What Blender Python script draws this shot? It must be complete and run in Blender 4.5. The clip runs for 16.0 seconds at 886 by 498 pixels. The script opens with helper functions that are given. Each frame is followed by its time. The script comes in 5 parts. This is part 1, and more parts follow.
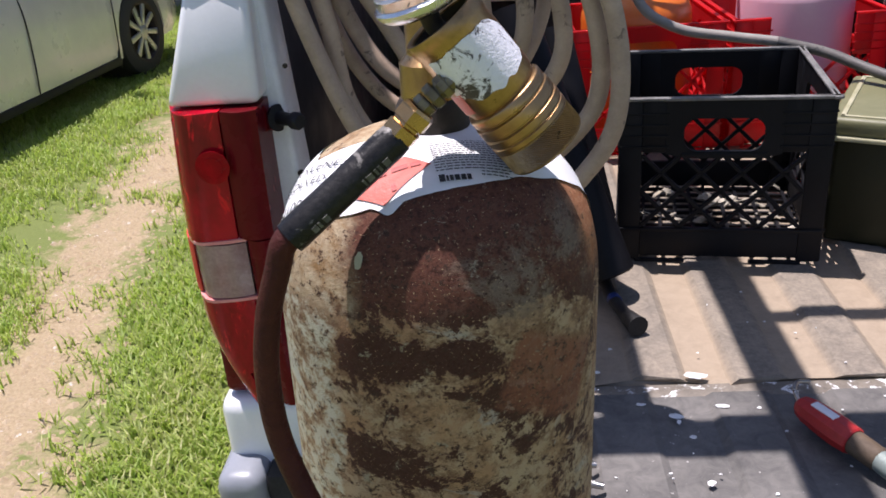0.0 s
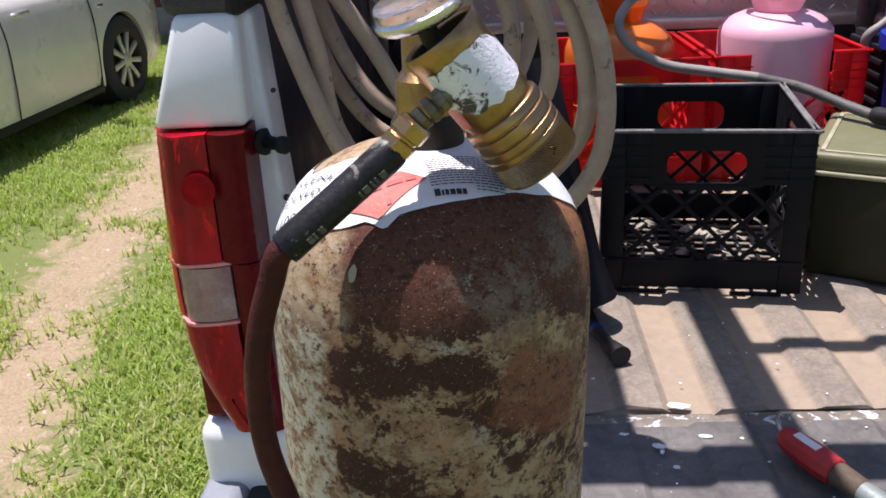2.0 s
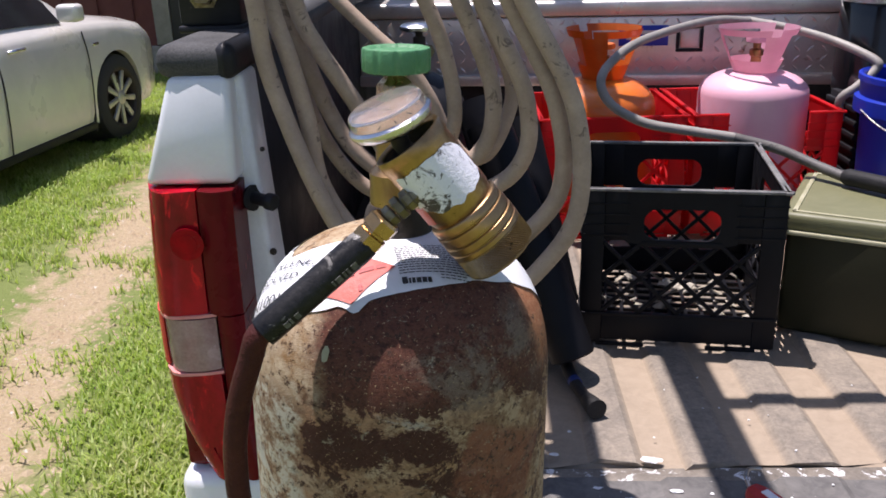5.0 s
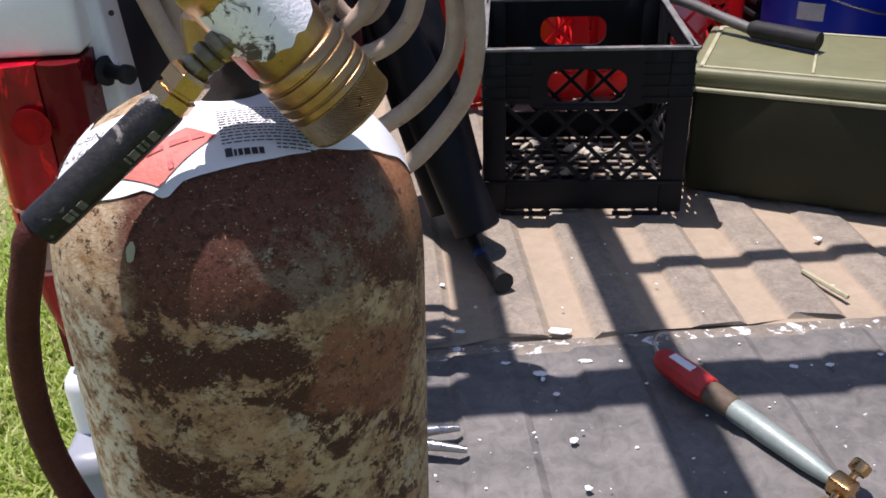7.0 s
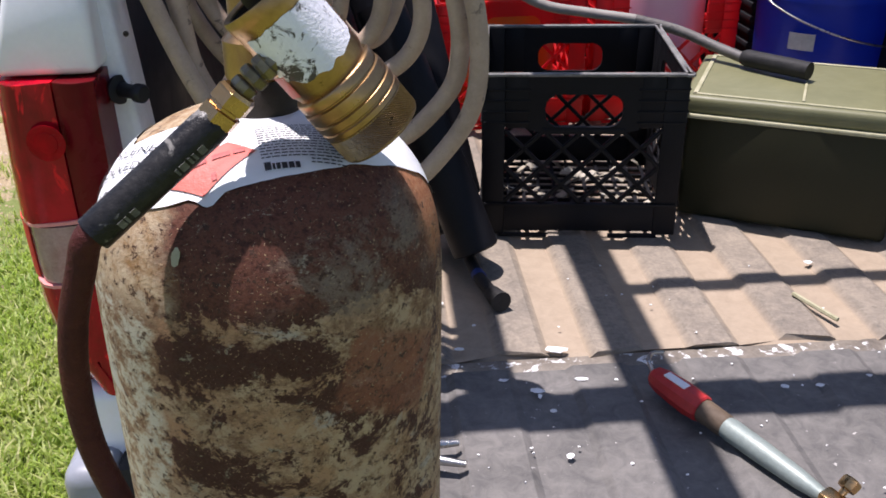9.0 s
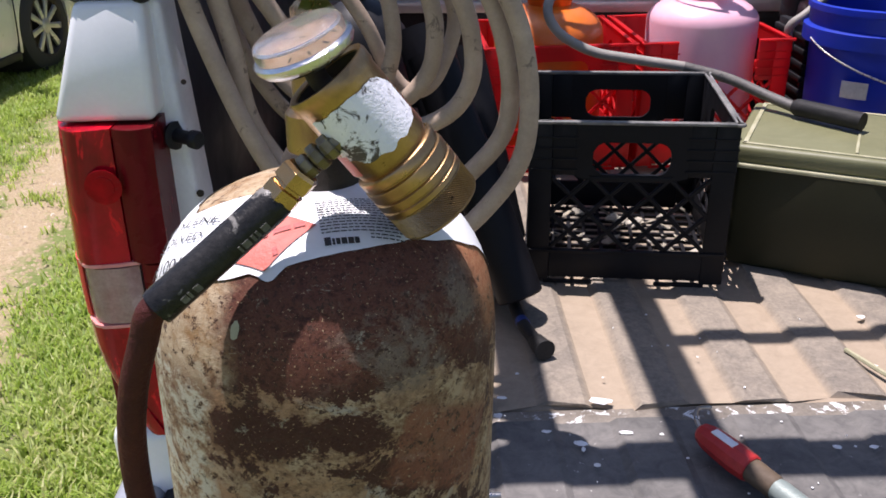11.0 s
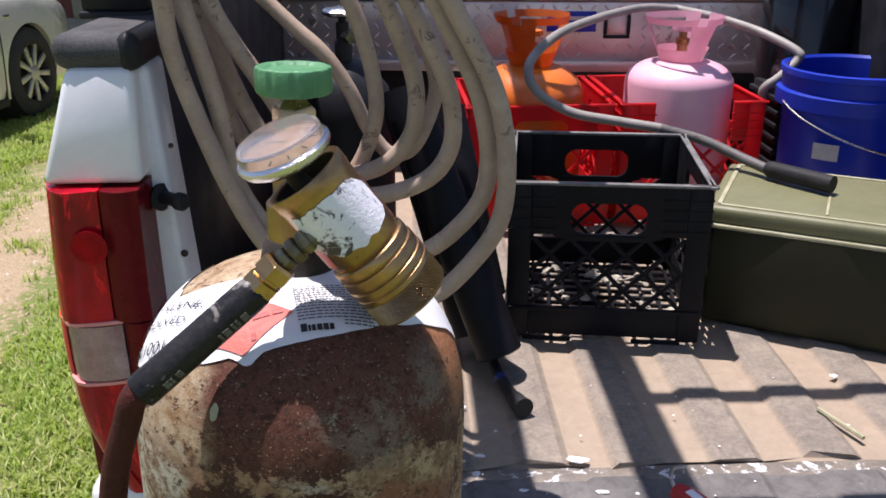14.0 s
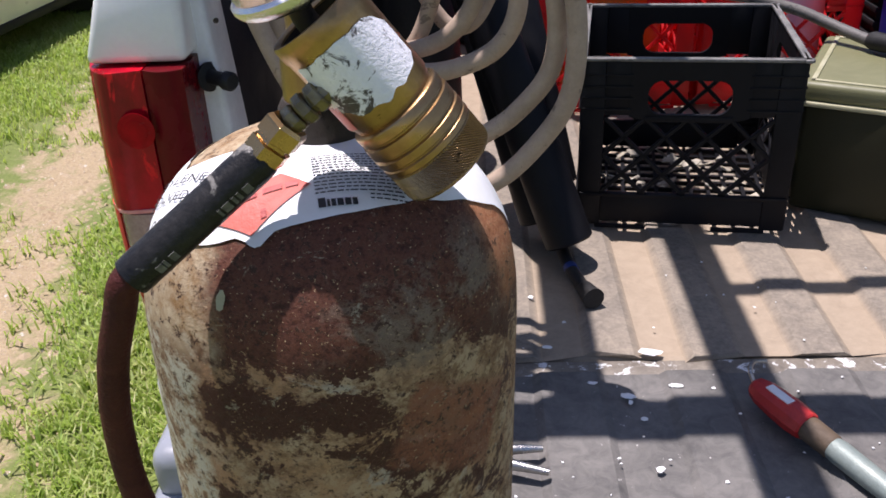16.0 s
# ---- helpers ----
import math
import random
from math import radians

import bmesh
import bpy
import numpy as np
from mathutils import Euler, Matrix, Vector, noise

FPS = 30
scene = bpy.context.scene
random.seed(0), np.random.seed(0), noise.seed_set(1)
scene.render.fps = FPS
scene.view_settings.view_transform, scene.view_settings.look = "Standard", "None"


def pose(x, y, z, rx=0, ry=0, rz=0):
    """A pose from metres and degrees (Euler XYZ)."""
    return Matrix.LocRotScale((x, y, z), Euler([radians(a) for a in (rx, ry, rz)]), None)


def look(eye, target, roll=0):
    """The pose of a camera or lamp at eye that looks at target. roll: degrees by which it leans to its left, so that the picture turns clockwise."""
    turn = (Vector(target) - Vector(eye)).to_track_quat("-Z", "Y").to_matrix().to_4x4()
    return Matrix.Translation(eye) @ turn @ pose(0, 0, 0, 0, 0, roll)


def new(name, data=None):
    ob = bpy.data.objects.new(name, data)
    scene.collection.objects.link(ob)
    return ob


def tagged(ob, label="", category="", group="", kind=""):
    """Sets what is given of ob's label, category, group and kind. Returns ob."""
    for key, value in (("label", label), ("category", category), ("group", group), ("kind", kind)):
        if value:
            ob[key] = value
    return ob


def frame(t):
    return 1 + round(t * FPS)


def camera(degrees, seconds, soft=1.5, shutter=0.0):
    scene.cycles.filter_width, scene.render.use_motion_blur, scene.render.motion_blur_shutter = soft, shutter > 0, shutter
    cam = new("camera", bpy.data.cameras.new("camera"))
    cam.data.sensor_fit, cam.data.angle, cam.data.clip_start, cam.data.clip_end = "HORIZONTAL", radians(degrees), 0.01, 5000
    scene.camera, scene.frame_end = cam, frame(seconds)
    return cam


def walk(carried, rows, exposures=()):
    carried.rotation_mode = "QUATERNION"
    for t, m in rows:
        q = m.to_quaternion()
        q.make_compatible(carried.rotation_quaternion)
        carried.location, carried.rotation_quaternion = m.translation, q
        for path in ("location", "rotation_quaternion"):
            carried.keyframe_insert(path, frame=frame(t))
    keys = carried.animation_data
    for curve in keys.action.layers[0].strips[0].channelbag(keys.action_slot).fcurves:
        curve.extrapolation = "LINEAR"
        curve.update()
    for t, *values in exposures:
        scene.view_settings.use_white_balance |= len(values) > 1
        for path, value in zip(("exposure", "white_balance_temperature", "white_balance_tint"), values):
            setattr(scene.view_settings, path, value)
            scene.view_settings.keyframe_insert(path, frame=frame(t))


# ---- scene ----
cam = camera(54.3, 16.0, 1.7)
PATH = [
    (0, (0.259, 0.034, 1.524), (-0.121, 1.8, 0.667), -4.6),
    (0.5, (0.266, 0.04, 1.516), (-0.034, 1.817, 0.648), -4.4),
    (1, (0.283, 0.013, 1.537), (0.01, 1.825, 0.736), -4.4),
    (1.5, (0.27, 0.014, 1.531), (-0.038, 1.834, 0.76), -3.8),
    (2, (0.253, 0.03, 1.517), (-0.083, 1.836, 0.726), -3.2),
    (2.5, (0.26, 0.029, 1.521), (-0.07, 1.83, 0.716), -3.3),
    (3, (0.28, 0.025, 1.539), (-0.04, 1.852, 0.793), -2.8),
    (3.5, (0.278, 0.005, 1.551), (-0.065, 1.852, 0.866), -2.5),
    (6, (0.266, 0.02, 1.544), (-0.019, 1.838, 0.758), -1.9),
    (6.5, (0.281, 0.078, 1.532), (0.053, 1.85, 0.634), -3.3),
    (7, (0.284, 0.084, 1.514), (0.17, 1.826, 0.538), -2.2),
    (7.5, (0.289, 0.091, 1.521), (0.231, 1.828, 0.531), -1.6),
    (8, (0.276, 0.076, 1.519), (0.207, 1.827, 0.555), -1.3),
    (10.5, (0.27, 0.055, 1.53), (0.116, 1.833, 0.627), -1.3),
    (11, (0.266, 0.067, 1.537), (0.079, 1.864, 0.679), -1.2),
    (11.5, (0.269, 0.062, 1.551), (0.071, 1.888, 0.759), -1.6),
    (12, (0.281, 0.069, 1.543), (0.108, 1.89, 0.734), -1.7),
    (12.5, (0.265, 0.063, 1.534), (0.088, 1.867, 0.688), -0.3),
    (13, (0.249, 0.045, 1.541), (0.048, 1.855, 0.714), 0.9),
    (13.5, (0.258, 0.048, 1.549), (0.07, 1.871, 0.747), 0.2),
    (14, (0.274, 0.054, 1.562), (0.119, 1.898, 0.802), -0.3),
    (14.5, (0.263, 0.043, 1.559), (0.051, 1.884, 0.807), -0.0),
    (15, (0.244, 0.074, 1.535), (-0.058, 1.86, 0.689), -0.8),
    (15.5, (0.258, 0.102, 1.524), (-0.071, 1.83, 0.572), -2.4),
    (16, (0.28, 0.107, 1.528), (-0.036, 1.821, 0.547), -3.0),
]
walk(cam, [(t, look(eye, target, roll)) for t, eye, target, roll in PATH], [(0, 0.55, 6200, 21), (6.5, 0.56, 6200, 21), (8, 0.60, 6200, 21), (11, 0.64, 6200, 21), (13, 0.60, 6200, 21), (14.5, 0.57, 6200, 21), (16, 0.53, 6200, 21)])

# ---- daylight ----
SUN_DROP = Vector((0.205, -0.095, -1.0)).normalized()
world = bpy.data.worlds.new("sky")
scene.world = world
world.use_nodes = True
wn = world.node_tree
sky = wn.nodes.new("ShaderNodeTexSky")
sky.sky_type = "NISHITA"
sky.sun_disc = False
sky.sun_elevation = math.asin(-SUN_DROP.z)
sky.sun_rotation = math.atan2(-SUN_DROP.x, -SUN_DROP.y)
wn.links.new(sky.outputs[0], wn.nodes["Background"].inputs[0])
wn.nodes["Background"].inputs[1].default_value = 0.088
sun = new("sun", bpy.data.lights.new("sun", "SUN"))
sun.data.energy = 5.0
sun.data.angle = radians(0.6)
sun.data.color = (1.0, 0.945, 0.88)
sun.matrix_world = look((-2, 4, 10), Vector((-2, 4, 10)) + SUN_DROP)


BED = 0.85


# ---- materials ----
def ramp(nt, src, stops):
    n = nt.nodes.new("ShaderNodeValToRGB")
    els = n.color_ramp.elements
    while len(els) < len(stops):
        els.new(0.5)
    for e, (p, c) in zip(els, stops):
        e.position = p
        e.color = (*c, 1) if len(c) == 3 else c
    nt.links.new(src, n.inputs[0])
    return n.outputs[0]


def tex(nt, vec, scale, detail=4, rough=0.6, dist=0.0):
    n = nt.nodes.new("ShaderNodeTexNoise")
    n.inputs["Scale"].default_value = scale
    n.inputs["Detail"].default_value = detail
    n.inputs["Roughness"].default_value = rough
    n.inputs["Distortion"].default_value = dist
    nt.links.new(vec, n.inputs["Vector"])
    return n.outputs[0]


def mix(nt, fac, a, b, mode="MIX"):
    n = nt.nodes.new("ShaderNodeMix")
    n.data_type = "RGBA"
    n.blend_type = mode
    for s, v in ((n.inputs[0], fac), (n.inputs[6], a), (n.inputs[7], b)):
        if isinstance(v, (int, float)):
            s.default_value = v
        elif isinstance(v, tuple):
            s.default_value = (*v, 1)
        else:
            nt.links.new(v, s)
    return n.outputs[2]


def maths(nt, op, a, b=0.0):
    n = nt.nodes.new("ShaderNodeMath")
    n.operation = op
    n.use_clamp = False
    for s, v in zip(n.inputs, (a, b)):
        if isinstance(v, (int, float)):
            s.default_value = v
        else:
            nt.links.new(v, s)
    return n.outputs[0]


def start(name, stretch=(1, 1, 1), space="Object"):
    m = bpy.data.materials.new(name)
    m.use_nodes = True
    nt = m.node_tree
    co = nt.nodes.new("ShaderNodeTexCoord")
    mp = nt.nodes.new("ShaderNodeMapping")
    mp.inputs["Scale"].default_value = stretch
    if space == "World":
        geo = nt.nodes.new("ShaderNodeNewGeometry")
        nt.links.new(geo.outputs["Position"], mp.inputs[0])
    else:
        nt.links.new(co.outputs[space], mp.inputs[0])
    return m, nt, nt.nodes["Principled BSDF"], mp.outputs[0]


def bump(nt, bsdf, height, strength, dist=0.002):
    n = nt.nodes.new("ShaderNodeBump")
    n.inputs["Strength"].default_value = strength
    n.inputs["Distance"].default_value = dist
    nt.links.new(height, n.inputs["Height"])
    nt.links.new(n.outputs[0], bsdf.inputs["Normal"])


def surface(name, c1, c2, scale=20, rough=0.5, metal=0.0, fine=180, grain=0.25, spots=None, spot_at=0.62, coat=0.0, relief=0.0015, stretch=(1, 1, 1), space="Object", spec=0.5):
    """Two colours in broad patches, fine grain over them, and spots, mostly of wear or dirt."""
    m, nt, b, v = start(name, stretch, space)
    broad, small = tex(nt, v, scale, 5, 0.62, 0.4), tex(nt, v, fine, 3, 0.7)
    col = mix(nt, ramp(nt, broad, [(0.35, (0, 0, 0)), (0.65, (1, 1, 1))]), c1, c2)
    col = mix(nt, grain, col, ramp(nt, small, [(0.3, tuple(x * 0.55 for x in c1)), (0.7, tuple(min(1, x * 1.35) for x in c2))]))
    if spots:
        mask = ramp(nt, tex(nt, v, scale * 2.3, 6, 0.7, 0.6), [(spot_at, (0, 0, 0)), (spot_at + 0.05, (1, 1, 1))])
        col = mix(nt, mask, col, spots)
    nt.links.new(col, b.inputs["Base Color"])
    rr = ramp(nt, broad, [(0.3, (max(0.03, rough - 0.1),) * 3), (0.7, (min(1, rough + 0.12),) * 3)])
    nt.links.new(rr, b.inputs["Roughness"])
    b.inputs["Metallic"].default_value = metal
    b.inputs["Specular IOR Level"].default_value = spec
    b.inputs["Coat Weight"].default_value = coat
    b.inputs["Coat Roughness"].default_value = 0.08
    bump(nt, b, small, 0.35, relief)
    return m


M = {}
M["truck_white"] = surface("white_truck_paint", (0.78, 0.79, 0.80), (0.70, 0.71, 0.72), 6, 0.32, grain=0.05, coat=0.7, relief=0.0002, spots=(0.52, 0.5, 0.46), spot_at=0.74)
M["jamb_white"] = surface("dusty_white_jamb", (0.80, 0.81, 0.83), (0.68, 0.69, 0.70), 14, 0.5, grain=0.12, relief=0.0004, spots=(0.3, 0.28, 0.25), spot_at=0.7)
M["seam"] = surface("chipped_dirty_strip", (0.10, 0.085, 0.07), (0.22, 0.19, 0.15), 18, 0.6, grain=0.3, spots=(0.72, 0.72, 0.71), spot_at=0.56)
M["bumper"] = surface("grey_bumper", (0.25, 0.265, 0.295), (0.20, 0.215, 0.24), 10, 0.35, grain=0.05, relief=0.0003)
M["cap"] = surface("weathered_black_cap", (0.035, 0.035, 0.036), (0.10, 0.10, 0.10), 18, 0.75, grain=0.4, fine=420, relief=0.002, spec=0.2)
M["black_plastic"] = surface("black_plastic", (0.012, 0.012, 0.014), (0.022, 0.022, 0.025), 15, 0.45, grain=0.2, relief=0.0004, spots=(0.07, 0.065, 0.06), spot_at=0.72, spec=0.2)
M["black_crate"] = surface("black_crate_plastic", (0.006, 0.006, 0.008), (0.010, 0.010, 0.012), 12, 0.5, grain=0.15, relief=0.0003, spots=(0.03, 0.029, 0.028), spot_at=0.74, spec=0.14)
M["crate_rim"] = surface("pale_crate_rim", (0.05, 0.05, 0.05), (0.22, 0.215, 0.20), 22, 0.6, grain=0.3)
M["red_crate"] = surface("red_crate_plastic", (0.68, 0.020, 0.022), (0.56, 0.012, 0.016), 9, 0.4, grain=0.08, relief=0.0003, spots=(0.3, 0.02, 0.02), spot_at=0.68)
M["rubber"] = surface("black_rubber", (0.012, 0.012, 0.013), (0.03, 0.029, 0.028), 30, 0.6, grain=0.3, fine=300, spots=(0.12, 0.11, 0.1), spot_at=0.72, spec=0.2)
M["dull_rubber"] = surface("dirty_dark_rubber", (0.06, 0.056, 0.052), (0.14, 0.13, 0.118), 26, 0.6, grain=0.3, fine=300, spots=(0.03, 0.03, 0.03), spot_at=0.62)
M["sleeve"] = surface("scuffed_black_sleeve", (0.008, 0.008, 0.009), (0.022, 0.021, 0.021), 34, 0.36, grain=0.45, fine=420, spots=(0.19, 0.18, 0.165), spot_at=0.585, relief=0.001, spec=0.22)
M["red_hose"] = surface("faded_red_rubber_hose", (0.095, 0.020, 0.016), (0.040, 0.011, 0.010), 60, 0.58, grain=0.6, fine=420, spots=(0.13, 0.06, 0.05), spot_at=0.7, relief=0.003, spec=0.18)
M["tan_hose"] = surface("dusty_taupe_hose", (0.48, 0.365, 0.275), (0.31, 0.23, 0.17), 16, 0.7, grain=0.35, fine=260, spots=(0.17, 0.125, 0.095), spot_at=0.60, relief=0.001)
M["grey_hose"] = surface("grey_hose", (0.30, 0.275, 0.24), (0.20, 0.185, 0.165), 14, 0.55, grain=0.2, spots=(0.06, 0.06, 0.06), spot_at=0.70)
M["brass"] = surface("tarnished_brass", (0.47, 0.30, 0.14), (0.28, 0.172, 0.083), 60, 0.33, 1.0, grain=0.3, fine=600, spots=(0.08, 0.05, 0.025), spot_at=0.64, relief=0.0004)
M["brass_bright"] = surface("worn_bright_brass", (0.56, 0.36, 0.165), (0.36, 0.225, 0.10), 60, 0.28, 1.0, grain=0.2, fine=600, spots=(0.2, 0.12, 0.04), spot_at=0.7, relief=0.0003)
M["brass_dark"] = surface("dark_knurled_brass", (0.40, 0.27, 0.14), (0.23, 0.15, 0.075), 80, 0.36, 1.0, grain=0.3, fine=700, spots=(0.06, 0.04, 0.02), spot_at=0.62)
M["steel"] = surface("bare_steel", (0.55, 0.54, 0.52), (0.38, 0.37, 0.35), 50, 0.3, 1.0, grain=0.25, fine=500, spots=(0.12, 0.09, 0.06), spot_at=0.7)
M["dull_steel"] = surface("dull_steel_fitting", (0.30, 0.255, 0.17), (0.14, 0.115, 0.075), 90, 0.42, 1.0, grain=0.3, fine=600)
M["chrome"] = surface("dull_chrome", (0.74, 0.74, 0.73), (0.6, 0.6, 0.6), 40, 0.2, 1.0, grain=0.1, fine=500, spots=(0.05, 0.04, 0.03), spot_at=0.72)
M["green_knob"] = surface("green_painted_metal", (0.085, 0.26, 0.11), (0.06, 0.19, 0.08), 60, 0.5, grain=0.2, fine=500, spots=(0.2, 0.36, 0.22), spot_at=0.72)
M["dark_iron"] = surface("dark_iron", (0.022, 0.018, 0.015), (0.045, 0.032, 0.024), 60, 0.65, 0.2, grain=0.3)
M["tag_white"] = surface("scratched_white_sticker", (0.83, 0.82, 0.86), (0.74, 0.73, 0.79), 42, 0.5, grain=0.15, fine=500, spots=(0.06, 0.05, 0.045), spot_at=0.545)
M["label_white"] = surface("white_paper_label", (0.80, 0.80, 0.81), (0.74, 0.74, 0.74), 30, 0.55, grain=0.05, spots=(0.5, 0.47, 0.42), spot_at=0.72, relief=0.0002)
M["label_red"] = surface("faded_red_print", (0.62, 0.15, 0.11), (0.55, 0.11, 0.085), 40, 0.55, grain=0.1, spots=(0.75, 0.42, 0.36), spot_at=0.72)
M["label_red_dark"] = surface("dark_red_print", (0.36, 0.045, 0.04), (0.42, 0.06, 0.05), 60, 0.55, grain=0.05)
M["dial"] = surface("stained_dial", (0.52, 0.43, 0.35), (0.38, 0.27, 0.19), 120, 0.5, grain=0.15, fine=600, spots=(0.62, 0.56, 0.5), spot_at=0.62)
M["ink"] = surface("black_print", (0.02, 0.02, 0.024), (0.035, 0.035, 0.04), 60, 0.6, grain=0.1)
M["print_white"] = surface("white_print", (0.6, 0.6, 0.58), (0.45, 0.45, 0.44), 90, 0.6, grain=0.2)
M["print_grey"] = surface("worn_pale_print", (0.16, 0.155, 0.14), (0.05, 0.05, 0.047), 260, 0.6, grain=0.3, fine=700)
# body olive is darkened to hold the front's shade; the lid stays paler
M["olive"] = surface("shaded_olive_plastic", (0.020, 0.020, 0.009), (0.027, 0.026, 0.012), 8, 0.5, grain=0.12, relief=0.0006, spots=(0.085, 0.085, 0.045), spot_at=0.74, spec=0.25)
M["olive_lid"] = surface("pale_olive_lid", (0.17, 0.168, 0.085), (0.125, 0.125, 0.058), 10, 0.5, grain=0.15, relief=0.0006, spots=(0.26, 0.25, 0.15), spot_at=0.70)
M["cream"] = surface("worn_cream_edge", (0.42, 0.40, 0.27), (0.26, 0.25, 0.14), 24, 0.55, grain=0.2)
M["pink"] = surface("pink_tank_paint", (0.80, 0.47, 0.55), (0.74, 0.40, 0.49), 8, 0.35, grain=0.05, coat=0.3, relief=0.0002, spots=(0.5, 0.2, 0.25), spot_at=0.76)
M["orange"] = surface("orange_tank_paint", (0.72, 0.18, 0.018), (0.60, 0.13, 0.012), 8, 0.35, grain=0.06, coat=0.3, relief=0.0002, spots=(0.35, 0.08, 0.02), spot_at=0.74)
M["blue"] = surface("blue_bucket_plastic", (0.012, 0.045, 0.50), (0.010, 0.035, 0.40), 6, 0.38, grain=0.06, relief=0.0003, spots=(0.05, 0.1, 0.5), spot_at=0.75)
# warm tone and brown spots paint reflections into the plate
M["alloy"] = surface("aluminium_tread_plate", (0.70, 0.66, 0.61), (0.54, 0.505, 0.46), 5, 0.36, 0.55, grain=0.15, fine=120, spots=(0.36, 0.27, 0.21), spot_at=0.60, relief=0.0008)
M["car_paint"] = surface("champagne_silver_paint", (0.74, 0.71, 0.65), (0.66, 0.635, 0.585), 4, 0.3, 0.12, grain=0.04, coat=0.8, relief=0.0001, spots=(0.4, 0.36, 0.29), spot_at=0.7)
M["car_glass"] = surface("dark_car_glass", (0.012, 0.014, 0.016), (0.02, 0.022, 0.025), 3, 0.06, grain=0.02, relief=0.0)
M["tyre"] = surface("tyre_rubber", (0.02, 0.02, 0.02), (0.035, 0.034, 0.032), 20, 0.8, grain=0.3)
M["wheel_alloy"] = surface("silver_wheel", (0.58, 0.57, 0.54), (0.48, 0.47, 0.44), 14, 0.35, 0.6, grain=0.08, spots=(0.3, 0.27, 0.22), spot_at=0.7)
M["barn_red"] = surface("dark_red_siding", (0.13, 0.032, 0.026), (0.10, 0.024, 0.02), 3, 0.7, grain=0.15, space="World")
M["trim_grey"] = surface("weathered_grey_trim", (0.26, 0.24, 0.21), (0.19, 0.175, 0.15), 6, 0.75, grain=0.2, space="World")
M["dark_gap"] = surface("doorway_shade", (0.02, 0.018, 0.016), (0.03, 0.027, 0.024), 3, 0.8, space="World")
M["pebble"] = surface("pale_pebbles", (0.48, 0.385, 0.26), (0.34, 0.25, 0.15), 9, 0.85, grain=0.3, space="World", spots=(0.62, 0.57, 0.5), spot_at=0.6)
M["gloss_black"] = surface("gloss_black_paint", (0.004, 0.004, 0.005), (0.006, 0.006, 0.007), 8, 0.14, grain=0.05, relief=0.0)
M["flake"] = surface("white_paint_flake", (0.80, 0.80, 0.79), (0.66, 0.65, 0.62), 60, 0.5, grain=0.08)
M["scrap"] = surface("pale_scraps", (0.42, 0.37, 0.27), (0.22, 0.20, 0.165), 60, 0.6, grain=0.15, spots=(0.75, 0.73, 0.68), spot_at=0.6)
M["torch_red"] = surface("worn_red_grip", (0.46, 0.022, 0.020), (0.34, 0.016, 0.016), 60, 0.42, grain=0.2, spots=(0.2, 0.02, 0.02), spot_at=0.68)
M["verdigris"] = surface("grey_green_tube", (0.27, 0.31, 0.28), (0.18, 0.22, 0.205), 25, 0.5, 0.2, grain=0.25, spots=(0.12, 0.14, 0.13), spot_at=0.68)
M["brown_wrap"] = surface("brown_grip_tape", (0.13, 0.09, 0.055), (0.08, 0.055, 0.035), 50, 0.7, grain=0.35)
M["blue_tape"] = surface("blue_tape", (0.015, 0.04, 0.20), (0.012, 0.03, 0.14), 60, 0.5)
M["lens_red"] = surface("red_lamp_lens", (0.50, 0.003, 0.020), (0.15, 0.001, 0.006), 22, 0.16, grain=0.10, fine=90, relief=0.0, stretch=(1.0, 1.0, 0.4), spots=(0.72, 0.008, 0.02), spot_at=0.58, spec=0.3)
M["lens_dark"] = surface("deep_red_lamp_lens", (0.085, 0.004, 0.007), (0.13, 0.005, 0.009), 14, 0.22, grain=0.06, relief=0.0, spec=0.12)
M["lens_clear"] = surface("clear_reverse_lens", (0.30, 0.17, 0.155), (0.42, 0.30, 0.28), 30, 0.2, 0.1, grain=0.2, relief=0.0, spec=0.3)
M["lens_mid"] = surface("pale_red_lens", (0.72, 0.07, 0.06), (0.60, 0.04, 0.04), 30, 0.2, grain=0.1, relief=0.0, spec=0.15)
M["lens_edge"] = surface("pale_lens_edge", (0.75, 0.32, 0.30), (0.65, 0.22, 0.2), 30, 0.2, grain=0.1, relief=0.0, spec=0.3)
M["lens_ring"] = surface("lamp_ring", (0.50, 0.003, 0.010), (0.22, 0.002, 0.006), 30, 0.2, relief=0.0, spec=0.12)


